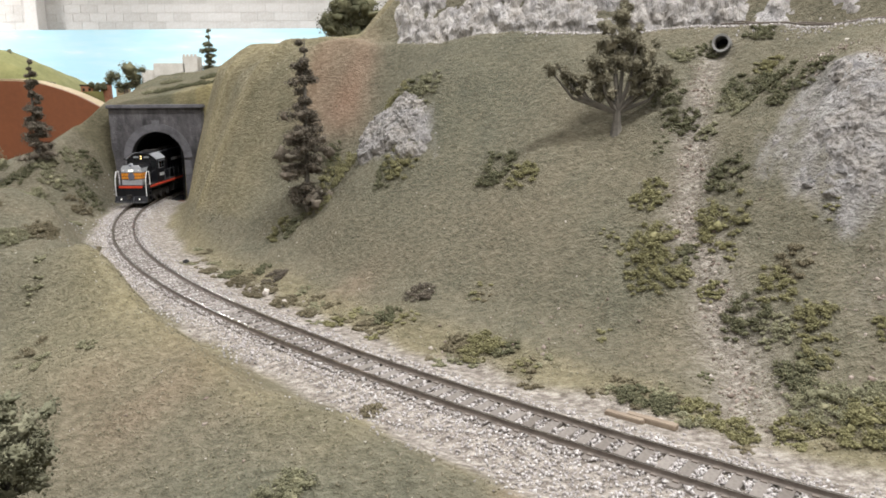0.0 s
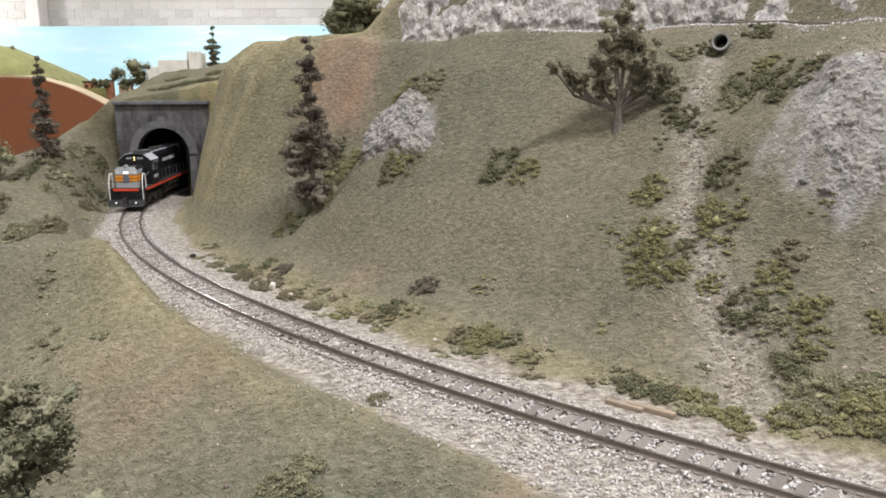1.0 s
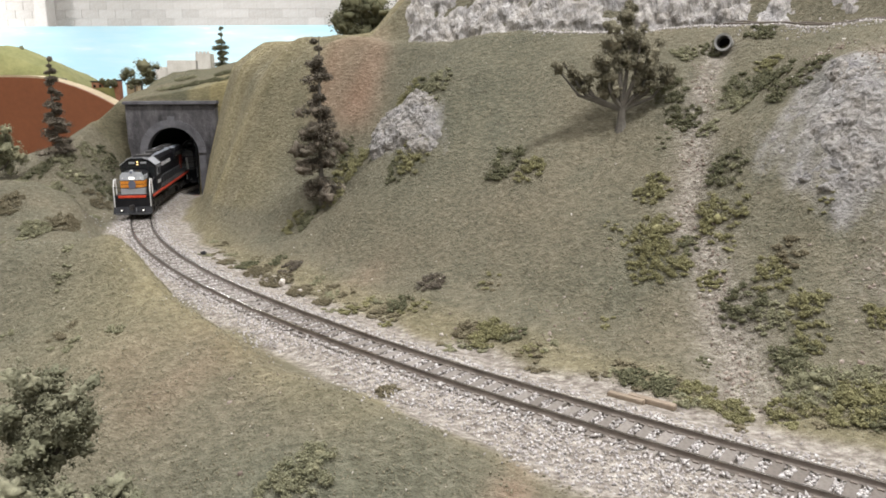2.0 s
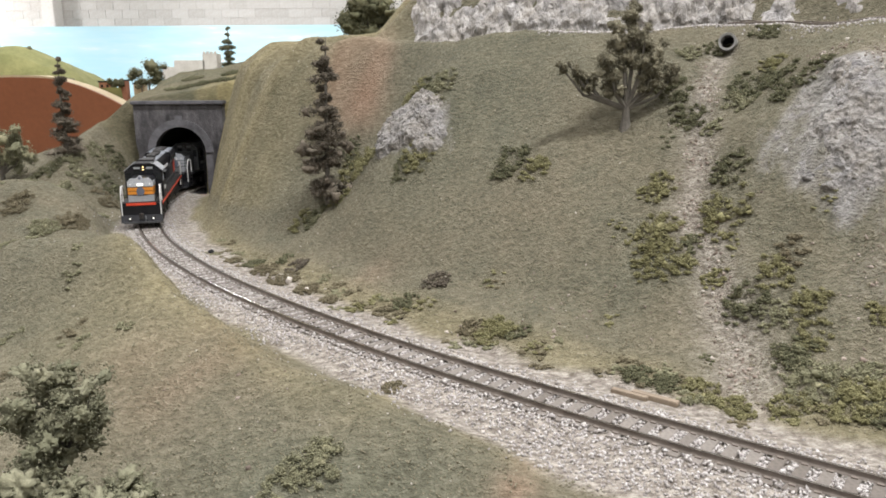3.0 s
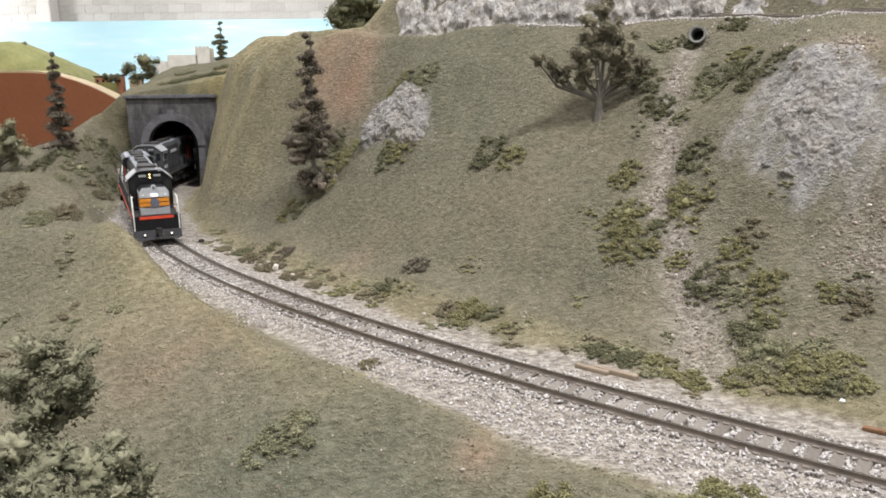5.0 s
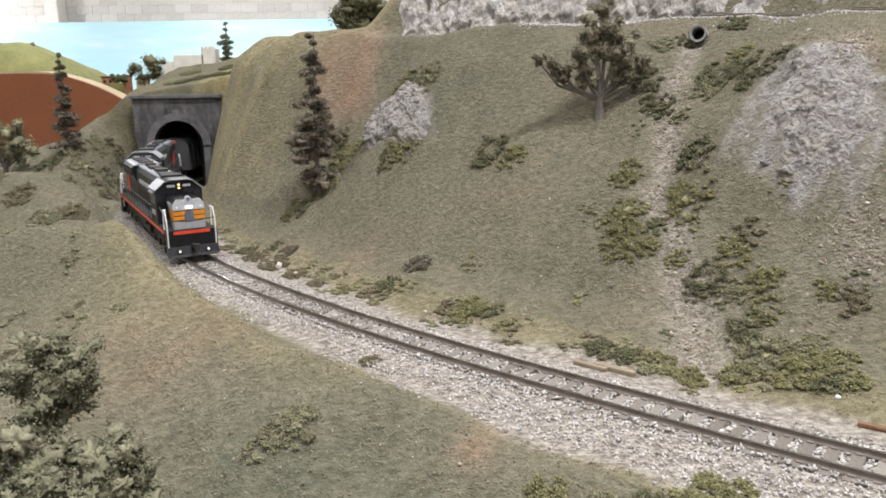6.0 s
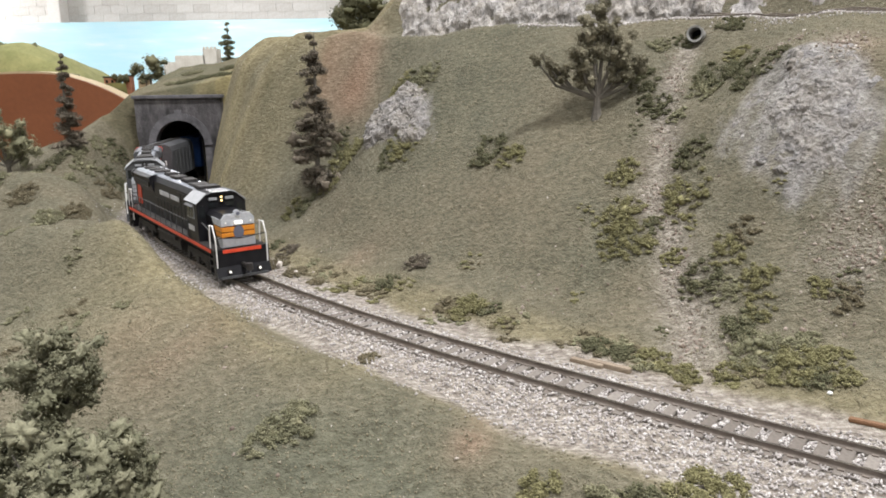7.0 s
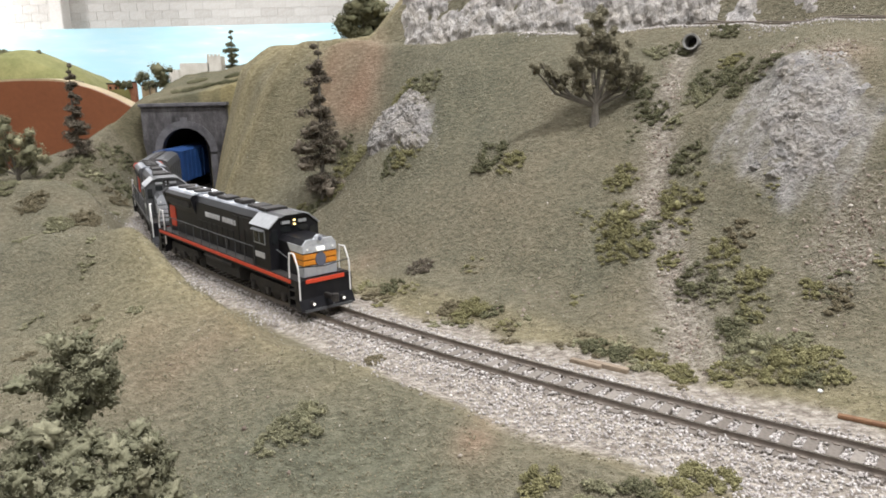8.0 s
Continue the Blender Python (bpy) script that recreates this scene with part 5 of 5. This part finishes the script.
def casting(name, label, uv, nu, nv, rim, f, seed, relief, sink, upright=1.2, mat=None, bulge=0.0):
    """A rock casting laid on the hillside: uv(u, v) gives its place in plan, rim(u, v) its cover from 0 to 1."""
    grid = np.array([[uv(i / (nu - 1), j / (nv - 1)) for i in range(nu)] for j in range(nv)])
    z = ground_at(grid[..., 0].ravel(), grid[..., 1].ravel()).reshape(nv, nu)
    P = np.dstack([grid, z])
    du, dv = np.gradient(P, axis=1), np.gradient(P, axis=0)
    n = np.cross(du, dv)
    n /= np.linalg.norm(n, axis=2)[..., None]
    n *= np.sign(n[..., 2:3])
    vs = []
    for j in range(nv):
        for i in range(nu):
            p = Vector(P[j, i])
            c = rim(i / (nu - 1), j / (nv - 1), p)
            h = -sink + c * (sink + bulge * c + relief * crag(p, f, seed, upright))
            vs.append(p + Vector(n[j, i]) * h)
    idx = np.arange(nu * nv).reshape(nv, nu)
    fs = np.stack([idx[:-1, :-1], idx[:-1, 1:], idx[1:, 1:], idx[1:, :-1]], -1).reshape(-1, 4)
    return tagged(raw(name, np.array([tuple(v) for v in vs]), fs, mat or M_CAST), label, "rock")


def oval(k, seed):
    def rim(u, v, p):
        a, b = 2 * u - 1, 2 * v - 1
        e = 1 - (a * a + b * b) + 0.45 * noise.fractal(p * 55 + Vector((seed, 0, 0)), 1.0, 2.0, 4)
        t = min(1.0, max(0.0, e / k))
        return t * t * (3 - 2 * t)
    return rim


def turned(cx, cy, ax, ay, hu, hv):
    """Plan of an oblong casting: centre, direction of its long side, half length and half width."""
    return lambda u, v: (cx + ax * hu * (2 * u - 1) - ay * hv * (2 * v - 1), cy + ay * hu * (2 * u - 1) + ax * hv * (2 * v - 1))


OUTCROP = casting("rock_outcrop", "pale grey plaster rock outcrop with dark cracks", turned(0.200, 0.372, 0.5, -0.866, 0.056, 0.034), 170, 120, oval(1.3, 1), 400, 3.0, 0.0030, 0.0016, 1.0)
casting("rock_outcrop", "small chalky rock outcrop round the shoulder of the hill", turned(-0.036, 0.557, 0.58, -0.81, 0.049, 0.021), 150, 80, oval(0.6, 2), 400, 9.0, 0.0036, 0.0016, 0.9, bulge=0.003)


def ledges():
    """Angular blocks that stand out of the large outcrop."""
    for k, (x, y, r) in enumerate(((0.185, 0.356, 0.0036), (0.200, 0.392, 0.0034), (0.178, 0.366, 0.0030), (0.194, 0.352, 0.0034), (0.196, 0.371, 0.0028))):
        bm = bmesh.new()
        bmesh.ops.create_icosphere(bm, subdivisions=3, radius=r)
        for v in bm.verts:
            q = v.co * (1.3 / r) + Vector((k * 7.0, 0, 0))
            w = 1 + 0.45 * noise.noise(q) + 0.25 * noise.noise(q * 2.7)
            v.co = Vector((v.co.x * w * 1.4, v.co.y * w * 0.9, v.co.z * w * 0.9)) + Vector((x, y + r * 0.35, gz(x, y) - r * 0.25))
        part("rock_ledge", bm, M_CAST, OUTCROP)


ledges()


def cliff_uv(u, v):
    s = 0.56 - 0.58 * u
    p = crest_place(s, 0.022 + 0.11 * v)
    return (p.x, p.y)


def cliff_rim(u, v, p):
    a = min(1.0, max(0.0, (p.x + 0.045 + 0.02 * noise.noise(p * 40)) / 0.02)) * min(1.0, max(0.0, v / 0.08))
    return a * min(1.0, max(0.0, 0.98 + 1.4 * noise.fractal(p * 22, 1.0, 2.0, 4) - max(0.0, p.x - 0.17) * 6))


casting("rock_cliff", "tall grey striated rock cliff above the upper ledge", cliff_uv, 340, 90, cliff_rim, 150, 5.0, 0.0095, 0.003, 0.4, M_CLIFF)


# ---------------------------------------------------------------- small things by the line
def culvert():
    t = thing("culvert_pipe", "grey concrete culvert pipe in the gully head", "pipe")
    x, y = 0.179, 0.503
    t.matrix_basis = pose(x, y, gz(x, y) + 0.0030, -6, 0, -28) @ Matrix.Scale(0.82, 4)
    bm = bmesh.new()
    n = 24
    rings = []
    for yy, r in ((-0.0118, 0.0052), (-0.012, 0.0068), (-0.006, 0.0068), (-0.0055, 0.0061), (0.03, 0.0061), (0.03, 0.0050), (-0.0117, 0.0052)):
        rings.append([bm.verts.new((r * math.cos(6.2832 * k / n), yy, r * math.sin(6.2832 * k / n))) for k in range(n)])
    for a, b in zip(rings[:-1], rings[1:]):
        for k in range(n):
            bm.faces.new((a[k], a[(k + 1) % n], b[(k + 1) % n], b[k]))
    part("pipe", bm, M_PIPE, t, smooth=False)
    # black disc plugs the pipe in place of the shade within
    part("bore", disc((0, 0.004, 0), 0.0051, 0.002, "y", 24), M_TUNNEL, t, "black disc standing for the shade inside the pipe")


culvert()


def plank(a, b, w, h, mat, label):
    a, b = Vector(a), Vector(b)
    L = (b - a).length
    m = (a + b) / 2
    bm = box(-L / 2, L / 2, -w / 2, w / 2, 0, h, 0.0003)
    ob = part("plank", bm, mat)
    ob.matrix_basis = pose(m.x, m.y, gz(m.x, m.y) - 0.0003, 0, 0, math.degrees(math.atan2(b.y - a.y, b.x - a.x)))
    return tagged(ob, label, "plank", "planks beside the track")


plank((0.066, 0.291, 0), (0.079, 0.281, 0), 0.0032, 0.0022, M_PLANK, "short brown timber lying beside the track")
plank((0.074, 0.288, 0), (0.0905, 0.2755, 0), 0.0034, 0.0024, M_PLANK, "brown timber lying beside the track")
plank((0.163, 0.226, 0), (0.195, 0.205, 0), 0.0030, 0.0015, M_PLANK_DARK, "reddish brown timber lying beside the track")


def lump(name, x, y, r, mat, label, category, seed, squash=0.7):
    bm = bmesh.new()
    bmesh.ops.create_icosphere(bm, subdivisions=2, radius=r)
    for v in bm.verts:
        k = 1 + 0.35 * noise.noise(v.co * (1.6 / r) + Vector((seed, 0, 0)))
        v.co = Vector((v.co.x * k, v.co.y * k, v.co.z * k * squash))
    ob = part(name, bm, mat)
    ob.location = (x, y, gz(x, y) + r * squash * 0.5)
    return tagged(ob, label, category)


lump("coal_lump", -0.195, 0.563, 0.0028, M_TUNNEL, "small black lump beside the ballast", "stone", 3)
lump("stone", 0.163, 0.242, 0.0011, M_WHITE, "white stone chip beside the track", "stone", 4)
lump("stone", -0.113, 0.470, 0.0022, M_TALUS, "pale stone chip in the scrub", "stone", 5, 1.3)
lump("stone", -0.098, 0.452, 0.0018, M_TALUS, "pale stone chip in the scrub", "stone", 6, 1.0)
lump("boulder", -0.285, 0.603, 0.005, M_CAST, "tan boulder at the edge of the ballast", "stone", 7)


def upper_line():
    """Edge of the upper railway ledge: a dark rail above pale gravel."""
    t = tagged(new("upper_track"), "dark rail on a pale gravel ledge above the slope", "railway track")
    for off in (0.012, 0.0285):
        q = [crest_place(s, off) for s in np.arange(-0.02, 0.20, 0.01)]
        part("rail", tube([(p.x, p.y, gz(p.x, p.y) + 0.0022) for p in q], 0.0006, 5), M_RAIL, t)
    rng = np.random.default_rng(61)
    P = []
    for k in range(2600):
        s = rng.uniform(-0.05, 0.34)
        p = crest_place(s, rng.normal(0.009, 0.004 + 0.005 * (s < 0.17)))
        P.append((p.x, p.y, gz(p.x, p.y) + 0.0004))
    scatter_bits("upper_ballast", np.array(P), rng.uniform(0.0005, 0.0011, len(P)), M_BALLAST, "pale gravel ballast on the upper ledge", "ballast", 62)


upper_line()


# ---------------------------------------------------------------- behind: castle, town, far section of the layout
def castle():
    x, y = -0.412, 1.24
    z = gz(x, y)
    t = thing("castle_ruin", "pale stone castle model on the hilltop", "castle")
    t.location = (x, y, z)
    part("hall_block", box(-0.040, 0.010, -0.012, 0.012, -0.01, 0.016, 0.001), M_CASTLE, t)
    tw = part("tower", box(0.006, 0.030, -0.012, 0.012, -0.01, 0.026, 0.001), M_CASTLE, t)
    for k in range(4):
        part("merlon", box(0.007 + k * 0.006, 0.0105 + k * 0.006, -0.0118, -0.008, 0.026, 0.0295), M_CASTLE, tw)
    part("low_wall", box(-0.062, -0.039, -0.006, 0.006, -0.015, 0.006, 0.001), M_CASTLE, t)


castle()


def far_section():
    """The next part of the layout across the aisle: brown fascia, sandy lip and green hills."""
    n = 40
    xs = [-3.4 + 2.15 * k / n for k in range(n + 1)]
    top = [0.124 + 0.018 * math.exp(-((x + 1.72) / 0.25) ** 2) - 0.95 * max(0, x + 1.62) ** 2 for x in xs]
    fas = part("fascia", prism([(xs[0], FLOOR_Z + 0.3)] + list(zip(xs, top)) + [(xs[-1], FLOOR_Z + 0.3)], 3.0, 3.012, "y"), M_BOARD)
    tagged(fas, "curved brown hardboard fascia of the next layout section", "fascia", kind="structure")
    lip = part("scenic_edge", prism([(xs[0], 0.0)] + [(x, z + 0.008 * min(1.0, max(0.15, (-1.5 - x) / 0.1))) for x, z in zip(xs, top)] + [(xs[-1], 0.0 - 0.2)], 3.014, 3.10, "y"), M_SAND)
    tagged(lip, "pale sandy scenic edge behind the fascia", "trim", kind="structure")
    vs, fs = [], []
    m = 24
    for j in range(m):
        for i in range(n + 1):
            x, y = -3.2 + 1.85 * i / n, 3.102 + 0.5 * j / m
            h = 0.15 + 0.115 * math.exp(-((x + 1.86) / 0.2) ** 2 - ((y - 3.3) / 0.2) ** 2) + 0.10 * math.exp(-((x + 2.4) / 0.35) ** 2) - 0.8 * max(0, x + 1.66)
            h = 0.10 + (h - 0.10) * min(1, j / 3)
            vs.append((x, y, h + 0.006 * noise.noise(Vector((x * 14, y * 14, 0)))))
    for j in range(m - 1):
        for i in range(n):
            a = j * (n + 1) + i
            fs.append((a, a + 1, a + n + 2, a + n + 1))
    hill = raw("far_hill", vs, fs, M_FARGREEN, smooth=True)
    tagged(hill, "green grassy hill on the next layout section", "hill", kind="structure")
    for x, y, r in ((-1.93, 3.25, 0.022), (-1.80, 3.28, 0.012), (-1.60, 3.2, 0.014), (-1.57, 3.22, 0.012)):
        rng = np.random.default_rng(int(abs(x) * 1000))
        pts = np.concatenate([clump_points(rng, (rng.normal(0, r * 0.6), 0, r * rng.uniform(0.3, 1.0)), r * 0.6, 120) for _ in range(5)])
        v, f = bits(pts, rng.uniform(0.002, 0.004, len(pts)), 3)
        ob = raw("far_bush", v, f, M_LEAF_GREY)
        ob.location = (x, y, 0.15 + 0.115 * math.exp(-((x + 1.86) / 0.2) ** 2 - ((y - 3.3) / 0.2) ** 2) - 0.8 * max(0, x + 1.66))
        tagged(ob, "grey-green bush on the far hill", "bush", "far bushes")
    # little town at the end of the fascia
    for x, y, w, h, mat, lab in ((-1.54, 3.4, 0.05, 0.040, M_BRICKRED, "orange-brown brick model building"), (-1.485, 3.45, 0.035, 0.045, M_BRICKRED, "low orange-brown brick model building"), (-1.43, 3.5, 0.05, 0.03, M_SAND, "low tan model building")):
        t = thing("model_building", lab, "building", "far town")
        t.location = (x, y, 0.080)
        part("wall", box(-w / 2, w / 2, -0.02, 0.02, -0.1, h, 0.001), mat, t)
        part("roof", box(-w / 2 - 0.003, w / 2 + 0.003, -0.023, 0.023, h, h + 0.006), M_UNDER, t)
        for k in (-1, 1):
            part("window", box(k * w / 4 - w / 10, k * w / 4 + w / 10, -0.021, -0.0195, h * 0.45, h * 0.75), M_GLASS, t)
    for x, y, r in ((-1.505, 3.38, 0.018), (-1.49, 3.42, 0.020), (-1.405, 3.45, 0.016)):
        rng = np.random.default_rng(int(abs(x) * 1000))
        t = thing("far_tree", "dark green round tree by the far town", "tree", "far trees")
        t.location = (x, y, 0.05)
        part("trunk", tube([(0, 0, -0.06), (0, 0, 0.06)], 0.003), M_BARK, t)
        pts = np.concatenate([clump_points(rng, rng.normal(0, r * 0.5, 3) + np.array((0, 0, 0.07)), r * 0.6, 120) for _ in range(6)])
        v, f = bits(pts, rng.uniform(0.002, 0.004, len(pts)), 4)
        raw("crown", v, f, M_LEAF_DARK, t)
    base = part("far_bench", box(-3.2, -1.28, 3.02, 3.9, FLOOR_Z + 0.3, -0.05), M_BOARD)
    tagged(base, "brown bench body of the next layout section", "bench", kind="structure")
    for x in (-3.1, -1.4):
        tagged(part("bench_leg", box(x - 0.04, x + 0.04, 3.1, 3.18, FLOOR_Z, FLOOR_Z + 0.3), M_PLANK), "timber leg under the far layout bench", "bench leg", "bench legs")


far_section()


def benchwork():
    """Carcass that carries the scenery."""
    t = thing("layout_bench", "brown timber bench carrying the model hillside", "bench")
    x0, x1, y0, y1 = GX0, GX1, GY0, GY1 - 0.01
    part("top_board", box(x0 + 0.02, x1 - 0.02, y0 + 0.02, 0.90, -0.10, -0.075), M_BOARD, t)
    part("top_board", box(-0.46, x1 - 0.02, 0.90, y1, -0.10, -0.075), M_BOARD, t)
    part("front_fascia", box(x0, x1, y0 - 0.012, y0, -0.30, -0.045), M_BOARD, t)
    part("side_fascia", box(x1, x1 + 0.012, y0, y1, -0.30, 0.15), M_BOARD, t)
    part("side_fascia", box(x0 - 0.012, x0, y0, 0.92, -0.30, -0.045), M_BOARD, t)
    part("back_fascia", box(-0.47, x1, y1, y1 + 0.012, -0.30, 0.08), M_BOARD, t)
    for x in (x0 + 0.08, x1 - 0.08):
        for y in (y0 + 0.08, 0.82):
            part("leg", box(x - 0.03, x + 0.03, y - 0.03, y + 0.03, FLOOR_Z, -0.09), M_PLANK, t)


benchwork()


# ---------------------------------------------------------------- movement
def along(s_mid, half):
    """Pose of a vehicle whose bogies ride the track half metres before and behind s_mid; the train runs towards lower s."""
    a, b = on_track(s_mid - half), on_track(s_mid + half)
    v = a - b
    return pose(*((a + b) / 2), 0, 0, math.degrees(math.atan2(v.y, v.x)))


def motions():
    front = [(0.0, 0.798), (0.5, 0.771), (1.0, 0.742), (1.5, 0.713), (2.0, 0.685), (2.5, 0.657), (3.0, 0.631), (3.5, 0.605), (4.0, 0.577), (4.5, 0.542), (5.0, 0.505), (5.5, 0.468), (6.0, 0.430), (6.5, 0.391), (7.0, 0.351), (7.5, 0.310), (8.0, 0.266)]
    for ob, back, half, ahead in ((LEAD, 0.112, 0.066, 0.0), (SECOND, 0.347, 0.051, 0.015), (COVERED, 0.490, 0.029, 0.0), (BOXCAR, 0.638, 0.060, 0.0)):
        walk(ob, [(t, along(s + back - ahead - 0.0045, half) @ pose(-ahead, 0, 0)) for t, s in front])
    times = [k / 15 for k in range(121)]
    run = [front[0][1] - float(np.interp(t, [f[0] for f in front], [f[1] for f in front])) for t in times]
    for ob, r in WHEELS:
        x, y, z = ob.location
        walk(ob, [(t, pose(x, y, z, 0, math.degrees(q / r), 0)) for t, q in zip(times, run)])


motions()
